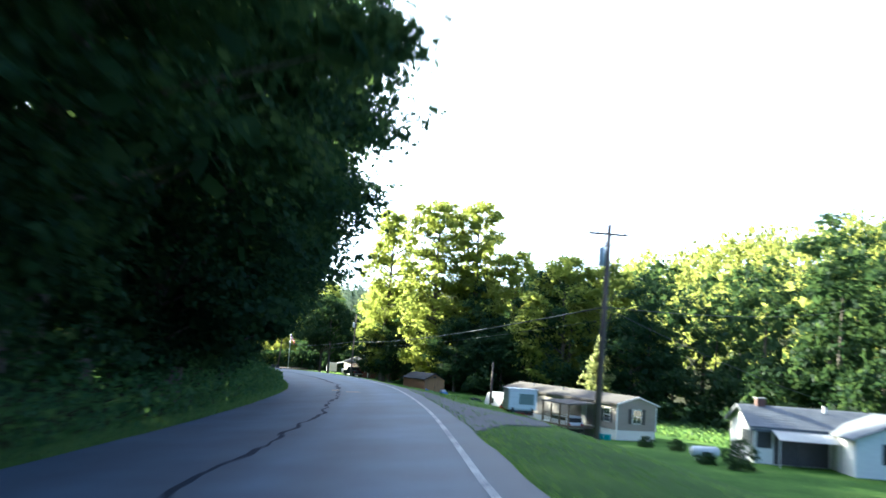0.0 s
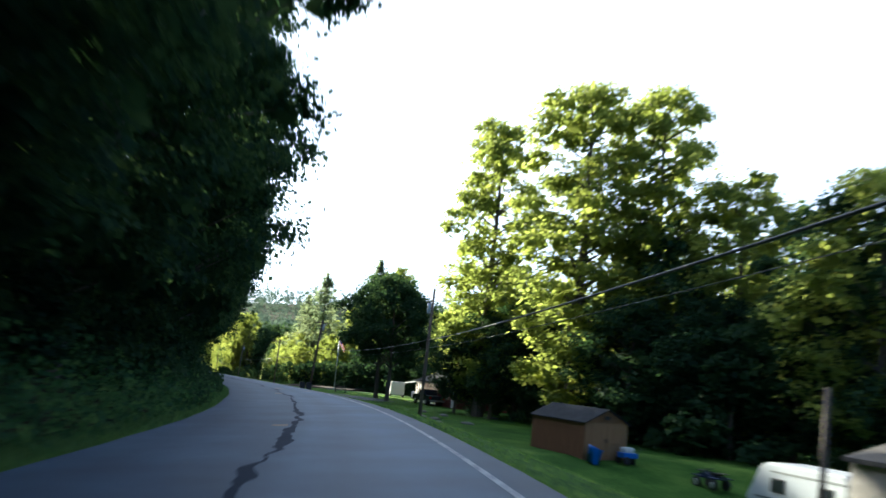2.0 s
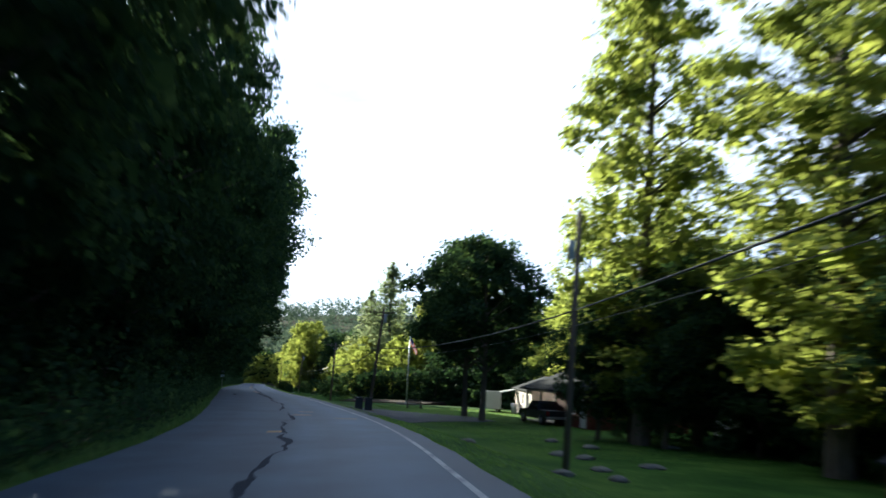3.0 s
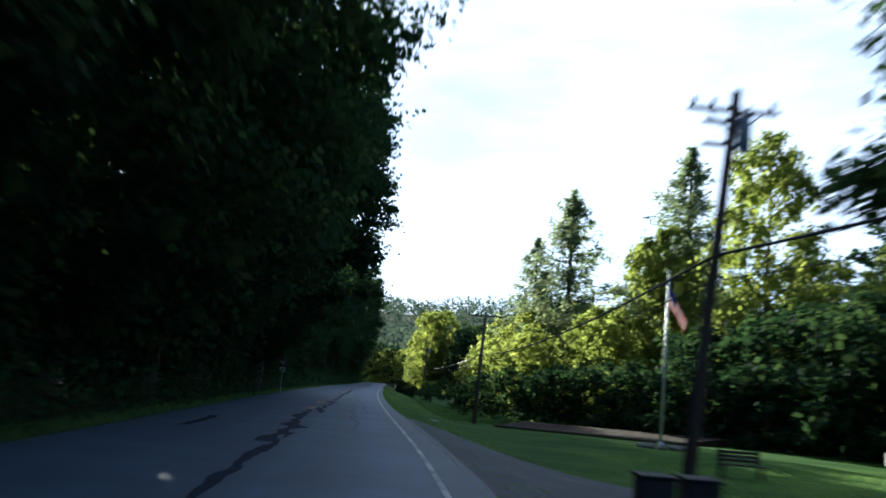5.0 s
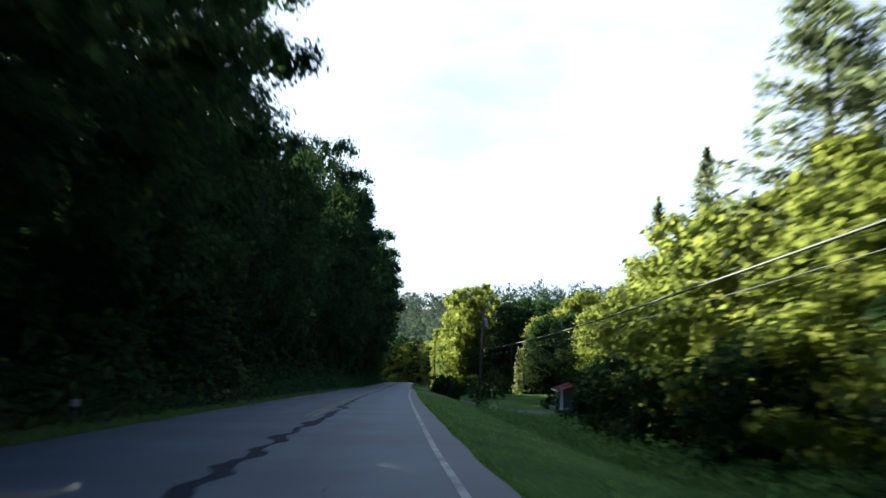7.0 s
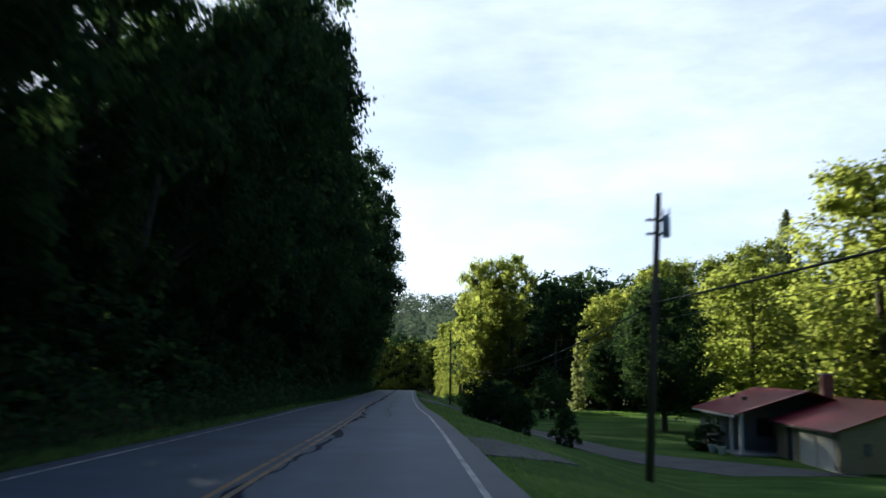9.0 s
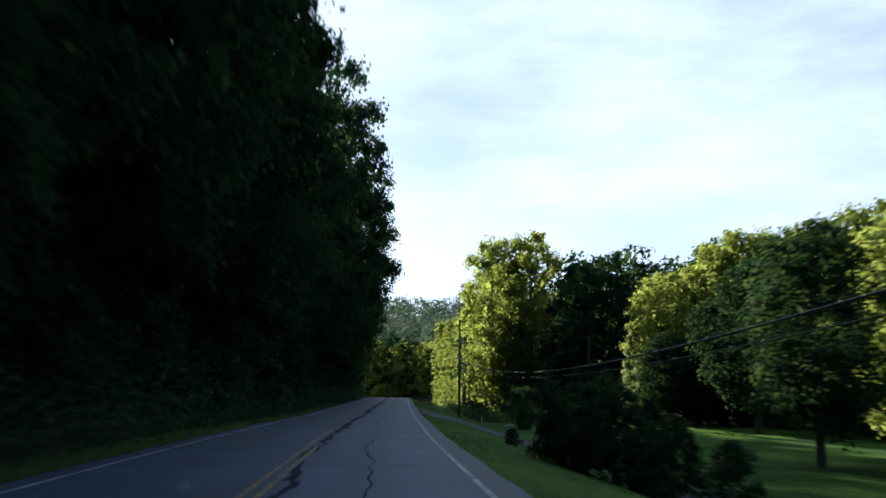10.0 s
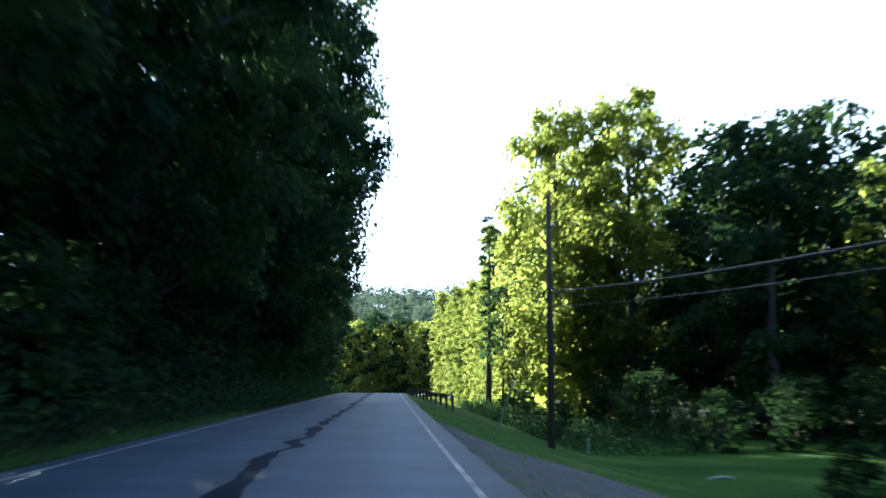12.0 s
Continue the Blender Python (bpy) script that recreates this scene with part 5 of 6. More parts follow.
def gable_body(L, W, z, rise, base=-0.6, x0=0.0):
    """Walls with gables, solid."""
    bm = bmesh.new()
    ends = []
    for x in (x0, L):
        ends.append([bm.verts.new((x, y, h)) for y, h in ((0, base), (W, base), (W, z), (W / 2, z + rise), (0, z))])
    bm.faces.new(ends[0][::-1])
    bm.faces.new(ends[1])
    for i in range(5):
        bm.faces.new((ends[0][i], ends[0][(i + 1) % 5], ends[1][(i + 1) % 5], ends[1][i]))
    bmesh.ops.recalc_face_normals(bm, faces=bm.faces)
    return bm


def mirrored(bm):
    """The same body on the other side of the x axis."""
    for v in bm.verts:
        v.co.y = -v.co.y
    bmesh.ops.reverse_faces(bm, faces=bm.faces)
    return bm


def window(root, x, y, z, w, h, face, shutters=None, trim=None):
    """A framed window proud of the wall. face: 'front' (-y), 'near' (-x), 'far' (+x) or 'back' (+y)."""
    def b(u0, u1, v0, v1, d0, d1):
        if face == "front":
            return box(x + u0, x + u1, y - d1, y - d0, z + v0, z + v1)
        if face == "back":
            return box(x + u0, x + u1, y + d0, y + d1, z + v0, z + v1)
        if face == "near":
            return box(x - d1, x - d0, y + u0, y + u1, z + v0, z + v1)
        return box(x + d0, x + d1, y + u0, y + u1, z + v0, z + v1)
    win = part("window", b(-w / 2, w / 2, 0, h, -0.02, 0.03), trim or WHITE, root)
    for u0, u1 in ((-w / 2 + 0.07, -0.025), (0.025, w / 2 - 0.07)):
        part("pane", b(u0, u1, 0.07, h / 2 - 0.02, 0.032, 0.04), GLASS, win)
        part("pane", b(u0, u1, h / 2 + 0.02, h - 0.07, 0.032, 0.04), GLASS, win)
    if shutters:
        for d in (-1, 1):
            part("shutter", b(d * (w / 2 + 0.2) - 0.17, d * (w / 2 + 0.2) + 0.17, -0.03, h + 0.03, 0.0, 0.04), shutters, root, "dark window shutter")
    return win


def siding(root, x0, x1, y, z0, z1, mat, step=0.3, face="front"):
    """Lap boards on a wall, each a board of its own."""
    n = int((z1 - z0) / step)
    for i in range(n):
        a, b = z0 + i * step, z0 + (i + 1) * step - 0.012
        bm = bmesh.new()
        if face == "front":
            box(x0, x1, y - 0.03, y + 0.005, a, b, 0, bm)
            for v in bm.verts:
                if v.co.z > (a + b) / 2 and v.co.y < y - 0.02:
                    v.co.y += 0.018
        else:
            box(y - 0.03, y + 0.005, x0, x1, a, b, 0, bm)
            for v in bm.verts:
                if v.co.z > (a + b) / 2 and v.co.x < y - 0.02:
                    v.co.x += 0.018
        part("board", bm, mat, root)


# long tan mobile home: x runs away along its side, y across, towards the wood
mh_turn = math.degrees(math.atan2(0.944, -0.33))
mh = thing("mobile_home", "long tan single-wide mobile home with shingle roof and porch", "mobile home", (15.6, 79.9, -5.0), mh_turn)
MW, ML, MZ = -3.9, 25.0, 3.05
bm = gable_body(ML, 3.9, MZ, 0.62, 0.75)
for v in bm.verts:
    v.co.y -= 3.9
part("wall", bm, TAN, mh)
bm = gable_prism(ML, 3.9, MZ, 0.62, 0.22, 0.08)
for v in bm.verts:
    v.co.y -= 3.9
part("roof", bm, SHINGLE, mh)
part("skirting", box(0.03, ML - 0.03, -3.87, -0.03, -0.6, 0.76), WHITE, mh, "white skirting panels")
for y in (-3.93, -0.01):
    part("corner_trim", box(-0.03, 0.1, y - 0.03, y + 0.06, 0.75, MZ), WHITE, mh)
for a, b in (((-0.25, -4.1, MZ - 0.07), (-0.25, -1.95, MZ + 0.62)), ((-0.25, 0.2, MZ - 0.07), (-0.25, -1.95, MZ + 0.62))):
    part("rake_trim", tube([a, b], 0.07, 6), WHITE, mh)
part("eave_trim", box(-0.2, ML + 0.2, 0.2, 0.26, MZ - 0.16, MZ + 0.02), SHINGLE, mh)
window(mh, 0.0, -1.95, 1.35, 0.95, 1.25, "near", DARK)
for x in (1.8, 19.3):
    window(mh, x, 0.0, 1.35, 1.1, 1.25, "back", DARK)
part("door", box(5.6, 6.55, 0.0, 0.05, 0.8, 2.85), WHITE, mh)
awn = part("porch_roof", box(3.5, 9.3, 0.25, 3.0, 2.72, 2.82, 0.01), SHINGLE, mh, "grey porch roof on posts")
for v in awn.data.vertices:
    if v.co.y > 2:
        v.co.z -= 0.22
for x in (3.7, 5.5, 7.3, 9.1):
    part("porch_post", box(x - 0.06, x + 0.06, 2.75, 2.87, -0.5, 2.56), EDGING, mh)
part("porch_deck", box(3.5, 9.3, 0.02, 2.95, 0.5, 0.66), EDGING, mh)
for x in np.arange(3.9, 9.1, 0.35):
    part("baluster", box(x - 0.02, x + 0.02, 2.8, 2.84, 0.66, 1.5), EDGING, mh)
part("handrail", box(3.6, 9.2, 2.77, 2.87, 1.5, 1.57), EDGING, mh)
for i in range(4):
    part("porch_step", box(9.3 + i * 0.28, 9.6 + i * 0.28, 1.0, 2.2, 0.42 - i * 0.17, 0.5 - i * 0.17), EDGING, mh)
for x in (6.0, 13.0, 20.0):
    part("roof_vent", tube([(x, -1.2, MZ + 0.4), (x, -1.2, MZ + 0.75)], 0.07, 8), STEEL, mh)


def car_paint(name, c, rough=0.3):
    return mottled(name, [(0.3, tuple(v * 0.92 for v in c)), (0.7, c)], 1.5, 30, rough, 0.02)


RUBBER = mottled("rubber", [(0.3, (0.015, 0.015, 0.015)), (0.7, (0.03, 0.03, 0.03))], 5, 30, 0.8, 0.1)
LAMP_RED = mottled("lamp_red", [(0.3, (0.3, 0.01, 0.01)), (0.7, (0.4, 0.02, 0.02))], 5, 30, 0.25, 0)
LAMP_CLEAR = mottled("lamp_clear", [(0.3, (0.6, 0.6, 0.6)), (0.7, (0.75, 0.75, 0.75))], 5, 30, 0.15, 0)


def profile_body(pts, width, inset=0.0, bevel=0.04):
    """A body from a side outline (x, z), extruded across y."""
    bm = bmesh.new()
    a = [bm.verts.new((x, -width / 2, z)) for x, z in pts]
    b = [bm.verts.new((x, width / 2, z)) for x, z in pts]
    bm.faces.new(a[::-1])
    bm.faces.new(b)
    n = len(pts)
    for i in range(n):
        bm.faces.new((a[i], a[(i + 1) % n], b[(i + 1) % n], b[i]))
    top = max(z for _, z in pts)
    if inset:
        for v in bm.verts:
            if v.co.z > top - 0.75:
                v.co.y *= 1 - inset * (v.co.z - top + 0.75) / 0.75
    bmesh.ops.recalc_face_normals(bm, faces=bm.faces)
    bmesh.ops.bevel(bm, geom=[e for e in bm.edges if e.calc_face_angle(0) > 0.5], offset=bevel, segments=2, affect="EDGES")
    return bm


def wheels(root, xs, track, r):
    for x in xs:
        for d in (-1, 1):
            y = d * track / 2
            w = part("wheel", tube([(x, y - 0.11, r), (x, y - 0.09, r), (x, y + 0.09, r), (x, y + 0.11, r)], [r * 0.9, r, r, r * 0.9], 20), RUBBER, root, smooth=False)
            part("rim", tube([(x, y + d * 0.10, r), (x, y + d * 0.125, r)], [r * 0.62, r * 0.5], 14), STEEL, w)


def suv(at, turn):
    root = thing("suv", "white four-door sport utility vehicle parked by the trailer", "car", at, turn)
    P = car_paint("white_car_paint", (0.72, 0.72, 0.72))
    part("body", profile_body([(-2.3, 0.35), (2.25, 0.35), (2.32, 0.7), (2.2, 0.98), (1.15, 1.08), (0.45, 1.72), (-2.05, 1.74), (-2.32, 1.05)], 1.82, 0.14), P, root)
    part("windscreen", profile_body([(0.62, 1.1), (1.13, 1.1), (0.52, 1.66), (0.44, 1.66)], 1.5, 0, 0.01), GLASS, root)
    for x0, x1 in ((-1.95, -1.1), (-1.0, -0.15), (-0.05, 0.6)):
        for d in (-1, 1):
            b = box(x0, x1, d * 0.83 - 0.02, d * 0.83 + 0.02, 1.14, 1.6)
            part("side_window", b, GLASS, root)
    part("rear_window", box(-2.27, -2.2, -0.65, 0.65, 1.15, 1.6), GLASS, root)
    part("lower_cladding", box(-2.33, 2.33, -0.925, 0.925, 0.34, 0.62, 0.03), DARK, root)
    for d in (-0.68, 0.68):
        part("headlight", box(2.22, 2.3, d - 0.18, d + 0.18, 0.72, 0.9), LAMP_CLEAR, root)
        part("tail_light", box(-2.36, -2.28, d - 0.12, d + 0.12, 0.8, 1.1), LAMP_RED, root)
        part("roof_rail", tube([(-1.8, d, 1.78), (0.2, d, 1.78)], 0.02, 6), DARK, root)
    wheels(root, (-1.4, 1.4), 1.66, 0.36)
    return root


def pickup(at, turn, label, paint):
    root = thing("pickup_truck", label, "pickup truck", at, turn)
    part("body", profile_body([(-2.7, 0.45), (2.55, 0.45), (2.62, 0.75), (2.55, 1.05), (1.3, 1.12), (-2.72, 1.1)], 1.9, 0, 0.05), paint, root)
    part("cab", profile_body([(1.25, 1.08), (0.6, 1.76), (-0.75, 1.78), (-0.95, 1.08)], 1.72, 0.12, 0.05), paint, root)
    part("windscreen", profile_body([(0.78, 1.14), (1.22, 1.14), (0.66, 1.7), (0.6, 1.7)], 1.45, 0, 0.01), GLASS, root)
    for d in (-1, 1):
        part("side_window", box(-0.8, -0.05, d * 0.79 - 0.03, d * 0.79 + 0.03, 1.2, 1.64), GLASS, root)
        part("side_window", box(0.03, 0.62, d * 0.79 - 0.03, d * 0.79 + 0.03, 1.2, 1.6), GLASS, root)
        part("tail_light", box(-2.77, -2.7, d * 0.82 - 0.08, d * 0.82 + 0.08, 0.75, 1.05), LAMP_RED, root)
        part("headlight", box(2.56, 2.64, d * 0.7 - 0.18, d * 0.7 + 0.18, 0.78, 0.98), LAMP_CLEAR, root)
    part("rear_window", box(-0.93, -0.86, -0.6, 0.6, 1.22, 1.62), GLASS, root)
    part("bed_liner", box(-2.6, -1.05, -0.78, 0.78, 1.09, 1.115), DARK, root)
    part("bumper", box(-2.86, -2.7, -0.9, 0.9, 0.5, 0.68, 0.02), STEEL, root)
    wheels(root, (-1.75, 1.7), 1.7, 0.38)
    return root


suv(spot(11.6, 85.6, 0.05), mh_turn + 4)
pickup(spot(7.6, 97.4, 0.3), mh_turn + 4, "red pickup truck parked on the grass", car_paint("red_car_paint", (0.20, 0.008, 0.012), 0.25))
pickup(spot(-16.6, 170.6, 0.0), 118, "dark pickup truck parked before the carport", car_paint("dark_car_paint", (0.03, 0.032, 0.04), 0.25))


def camper(at, turn):
    root = thing("travel_trailer", "white travel trailer with a slanted nose and grey stripes", "travel trailer", at, turn)
    P = car_paint("white_fibreglass", (0.52, 0.54, 0.58), 0.35)
    part("body", profile_body([(-3.2, 0.55), (2.3, 0.55), (3.1, 1.0), (2.2, 2.65), (1.6, 2.85), (-3.0, 2.85), (-3.2, 2.6)], 2.3, 0, 0.1), P, root)
    for d in (-1, 1):
        y = d * 1.16
        for x in (-2.0, 0.9):
            w = part("window", box(x - 0.45, x + 0.45, min(y, y + d * 0.02), max(y, y + d * 0.02), 1.5, 2.15, 0.0), DARK, root)
            part("pane", box(x - 0.39, x + 0.39, min(y + d * 0.02, y + d * 0.03), max(y + d * 0.02, y + d * 0.03), 1.56, 2.09), GLASS, w)
        for z, x1 in ((1.15, 2.4), (2.4, 1.4)):
            part("stripe", box(-3.0, x1, min(y, y + d * 0.008), max(y, y + d * 0.008), z, z + 0.09), SIGN_BACK, root)
    part("door", box(-0.9, -0.25, -1.175, -1.15, 0.7, 2.5, 0.0), P, root)
    part("drawbar", tube([(2.6, 0, 0.5), (4.0, 0, 0.5)], 0.06, 8), DARK, root)
    part("gas_bottle", tube([(3.2, 0, 0.5), (3.2, 0, 0.55), (3.2, 0, 0.95), (3.2, 0, 1.02)], [0.1, 0.16, 0.16, 0.06], 12), WHITE, root, smooth=True)
    part("jack", tube([(3.6, 0, 0.0), (3.6, 0, 0.7)], 0.05, 8), STEEL, root)
    wheels(root, (-0.6, 0.2), 2.1, 0.34)
    return root


camper(spot(7.7, 109.4, -0.25), mh_turn + 8)
# quad bike before the trailer's drawbar
qb = thing("quad_bike", "dark blue quad bike with black wheels on the grass", "quad bike", spot(4.5, 115.6), 120)
QUADPAINT = car_paint("quad_paint", (0.02, 0.03, 0.07), 0.35)
part("body", profile_body([(-0.85, 0.55), (0.8, 0.5), (0.9, 0.7), (0.45, 0.85), (-0.1, 0.7), (-0.85, 0.75)], 0.5, 0, 0.04), QUADPAINT, qb)
part("seat", box(-0.65, 0.05, -0.16, 0.16, 0.74, 0.86, 0.04), RUBBER, qb)
part("handlebar", tube([(0.25, -0.38, 1.05), (0.35, -0.12, 1.0), (0.35, 0.12, 1.0), (0.25, 0.38, 1.05)], 0.018, 6), DARK, qb)
part("steering_post", tube([(0.5, 0, 0.75), (0.35, 0, 1.0)], 0.025, 6), DARK, qb)
for x in (-0.62, 0.66):
    part("rack", box(x - 0.26, x + 0.26, -0.34, 0.34, 0.86, 0.89), DARK, qb)
    for d in (-1, 1):
        part("fender", box(x - 0.34, x + 0.34, d * 0.42 - 0.14, d * 0.42 + 0.14, 0.6, 0.66, 0.02), QUADPAINT, qb)
wheels(qb, (-0.62, 0.66), 0.86, 0.28)
# turquoise totes by the home's gable corner
TEAL = mottled("teal_plastic", [(0.3, (0.02, 0.22, 0.24)), (0.7, (0.03, 0.3, 0.32))], 3, 20, 0.45, 0.05)
for x, y, a in ((13.9, 79.2, 20), (14.6, 78.7, 65)):
    tote = thing("storage_tote", "turquoise plastic tote with a lid on the grass", "tote", spot(x, y), a, "totes by the mobile home")
    part("bin", box(-0.36, 0.36, -0.25, 0.25, 0.0, 0.45, 0.04), TEAL, tote)
    part("lid", box(-0.39, 0.39, -0.28, 0.28, 0.45, 0.5, 0.015), TEAL, tote)

# little white box on wheels beside the pull-off
mx, my, mz = spot(3.25, 37.0)
mb = thing("handcart", "small white box cart with a grey-green window panel on dark wheels", "cart", (mx, my, mz), 10)
mb_z = max(0.16, -0.62 - mz)
part("body", box(-0.6, 0.6, -0.45, 0.45, mb_z, mb_z + 0.82, 0.07), WHITE, mb)
for z in (0.22, 0.50, 0.72):
    part("band", box(-0.605, 0.605, -0.455, 0.455, mb_z + z, mb_z + z + 0.025), PLATE, mb, "thin grey band")
part("window_panel", box(-0.14, 0.46, -0.472, -0.456, mb_z + 0.24, mb_z + 0.66), mottled("grey_green_paint", [(0.3, (0.12, 0.16, 0.15)), (0.7, (0.18, 0.23, 0.21))], 3, 20, 0.25), mb, "large grey-green window panel")
part("roof", box(-0.62, 0.62, -0.47, 0.47, mb_z + 0.82, mb_z + 0.86, 0.015), WHITE, mb)
for x in (-0.4, 0.4):
    for y in (-0.36, 0.30):
        part("wheel", tube([(x - 0.04, y, 0.16), (x + 0.04, y, 0.16)], 0.17, 16), RUBBER, mb)
part("axle", box(-0.4, 0.4, -0.38, 0.32, 0.1, mb_z + 0.02), DARK, mb)

# white house with a grey roof below the road
BLUEROOF = mottled("blue_grey_shingle", [(0.3, (0.075, 0.085, 0.10)), (0.7, (0.15, 0.165, 0.185))], 1.2, 18, 0.85, 0.5)
h1 = thing("house", "white house with a blue-grey shingle roof and porch awning", "house", (21.2, 61.4, -4.0), -6)
part("wall", gable_body(15.0, 7.5, 2.02, 1.15), WHITE, h1)
part("roof", gable_prism(15.0, 7.5, 2.02, 1.15, 0.4, 0.14), BLUEROOF, h1)
for k in range(1, 9):
    z = k / 9
    part("shingle_course", box(-0.41, 15.41, -0.4 + 4.15 * z - 0.02, -0.4 + 4.15 * z + 0.03, 2.02 - 0.4 * 1.15 / 3.75 + 1.272 * z + 0.138, 2.02 - 0.4 * 1.15 / 3.75 + 1.272 * z + 0.155), BLUEROOF, h1)
w = part("wing_wall", gable_body(5.6, 6.2, 1.95, 1.3), WHITE, h1)
w.matrix_local = pose(11.2, -4.6, 0, 0, 0, 90)
w = part("wing_roof", gable_prism(5.6, 6.2, 1.95, 1.3, 0.3, 0.12), BLUEROOF, h1)
w.matrix_local = pose(11.2, -4.6, 0, 0, 0, 90)
part("roof_vent", tube([(5.4, 3.0, 2.8), (5.4, 3.0, 3.55)], 0.12, 10), WHITE, h1, "white roof vent")
# flat dark panel painted as the open porch's shaded inside
part("porch_shade", box(0.1, 4.95, -0.06, -0.001, -0.4, 1.75), DARK, h1, "dark panel for the shade in the open porch")
part("screen", box(-0.05, -0.001, 0.3, 3.3, 0.75, 1.65), DARK, h1, "dark porch screen")
for y in (0.3, 1.3, 2.3, 3.3):
    part("screen_frame", box(-0.08, -0.051, y - 0.04, y + 0.04, 0.7, 1.7), WHITE, h1)
part("porch_panel", box(0.1, 1.2, -0.1, -0.061, -0.4, 0.6), WHITE, h1, "white panel below the porch screen")
for x in (0.1, 1.2, 2.9, 4.9):
    part("porch_frame", box(x - 0.05, x + 0.05, -0.12, -0.061, -0.4, 1.8), DARK if x == 2.9 else WHITE, h1)
bm = bmesh.new()
arc = [[bm.verts.new((x, -0.15 - 2.3 * k, 1.86 - 0.08 * k - 0.42 * k * k)) for k in np.linspace(0, 1, 9)] for x in np.linspace(1.0, 4.9, 7)]
for a, b in zip(arc, arc[1:]):
    for k in range(8):
        bm.faces.new((a[k], b[k], b[k + 1], a[k + 1]))
bmesh.ops.solidify(bm, geom=bm.faces[:], thickness=0.04)
part("awning", bm, PLATE, h1, "pale curved metal porch awning")
for x in (1.1, 4.8):
    part("awning_post", tube([(x, -2.35, -0.8), (x, -2.35, 1.36)], 0.04, 8), PLATE, h1)
part("eave_board", box(-0.4, 5.0, -0.43, -0.4, 1.7, 1.88), BLUEROOF, h1)
ck = part("chimney", box(0.9, 1.5, 3.4, 4.0, 2.6, 3.75, 0.02), mottled("chimney_brick", [(0.3, (0.10, 0.055, 0.045)), (0.7, (0.2, 0.11, 0.09))], 6, 40, 0.9, 0.5), h1, "brown brick chimney")
part("chimney_cap", box(0.84, 1.56, 3.34, 4.06, 3.75, 3.83, 0.01), CONCRETE, ck)
window(h1, 7.4, -4.6, 0.5, 0.9, 1.2, "front", DARK)
tk = thing("oil_tank", "low white tank lying in the grass behind a bush", "tank", spot(17.6, 60.2), 5)
part("shell", tube([(-0.95, 0, 0.6), (-0.8, 0, 0.6), (0.8, 0, 0.6), (0.95, 0, 0.6)], [0.25, 0.36, 0.36, 0.25], 16), PLATE, tk, smooth=True)
for x in (-0.45, 0.45):
    part("leg", box(x - 0.05, x + 0.05, -0.3, 0.3, -0.1, 0.2), STEEL, tk)

# shed: x along its front, y back along its side
sh = thing("shed", "cedar-brown garden shed with a dark shingle roof", "shed", (-2.1, 118.6, spot(-2.1, 118.6)[2] - 0.05), math.degrees(math.atan2(0.53, 0.85)))
SW, SL, SZ = 3.0, 5.6, 2.15
bm = gable_body(SL, SW, SZ, 0.75, -0.3)
w = part("wall", bm, CEDAR, sh)
w.matrix_local = pose(SW, 0, 0, 0, 0, 90)
r = part("roof", gable_prism(SL, SW, SZ, 0.75, 0.16, 0.06), DARKROOF, sh)
r.matrix_local = pose(SW, 0, 0, 0, 0, 90)
for i in range(18):
    part("plank", box(-0.02, 0.0, i * SL / 18 + 0.008, (i + 1) * SL / 18 - 0.008, -0.2, SZ - 0.02), CEDAR, sh)
for i in range(10):
    x0, x1 = i * SW / 10 + 0.006, (i + 1) * SW / 10 - 0.006
    part("plank", box(x0, x1, -0.022, 0.0, -0.2, SZ + 0.01), PLY, sh)
for d in (0, 1):
    dr = part("door", box(0.42 + d * 1.1, 1.48 + d * 1.1, -0.05, -0.024, 0.08, 2.02), PLY, sh)
    for z in (0.2, 1.0, 1.85):
        part("ledge", box(0.46 + d * 1.1, 1.44 + d * 1.1, -0.075, -0.05, z, z + 0.1), PLY, dr)
    part("handle", box(1.36 + d * 0.2, 1.4 + d * 0.2, -0.09, -0.05, 1.05, 1.25), DARK, dr)
part("gable_vent", box(1.3, 1.7, -0.05, -0.0, 2.35, 2.55), DARK, sh)
bm = bmesh.new()
vs = [bm.verts.new(p) for p in ((0.0, -0.012, SZ), (SW, -0.012, SZ), (SW / 2, -0.012, SZ + 0.74))]
bm.faces.new(vs)
bmesh.ops.solidify(bm, geom=bm.faces[:], thickness=0.01)
part("gable_board", bm, PLY, sh)
BLUE_PL = mottled("blue_plastic", [(0.3, (0.02, 0.10, 0.42)), (0.7, (0.03, 0.15, 0.55))], 3, 20, 0.4, 0.05)
tub = thing("plastic_tub", "bright blue plastic tub leaning by the shed", "tub", spot(-1.7, 117.7), 10)
part("shell", tube([(0, 0, 0.0), (0.05, 0, 0.05), (0.2, 0, 0.85), (0.22, 0, 0.9)], [0.3, 0.34, 0.42, 0.45], 18), BLUE_PL, tub, smooth=True)
part("handle", tube([(0.05, 0.42, 0.75), (0.25, 0.55, 0.85), (0.45, 0.42, 0.8)], 0.02, 6), DARK, tub)
cart = thing("garden_cart", "blue and white garden cart beside the shed", "cart", spot(0.4, 118.9), 30)
part("tray", box(-0.5, 0.5, -0.35, 0.35, 0.35, 0.65, 0.04), BLUE_PL, cart)
part("bag", box(-0.38, 0.3, -0.28, 0.28, 0.6, 0.95, 0.1), WHITE_CLOTH, cart, "white sack in the tray")
part("handle", tube([(0.45, 0, 0.5), (0.95, 0, 0.95)], 0.02, 6), DARK, cart)
for d in (-0.38, 0.38):
    part("wheel", tube([(-0.3, d - 0.05, 0.22), (-0.3, d + 0.05, 0.22)], 0.22, 16), RUBBER, cart)
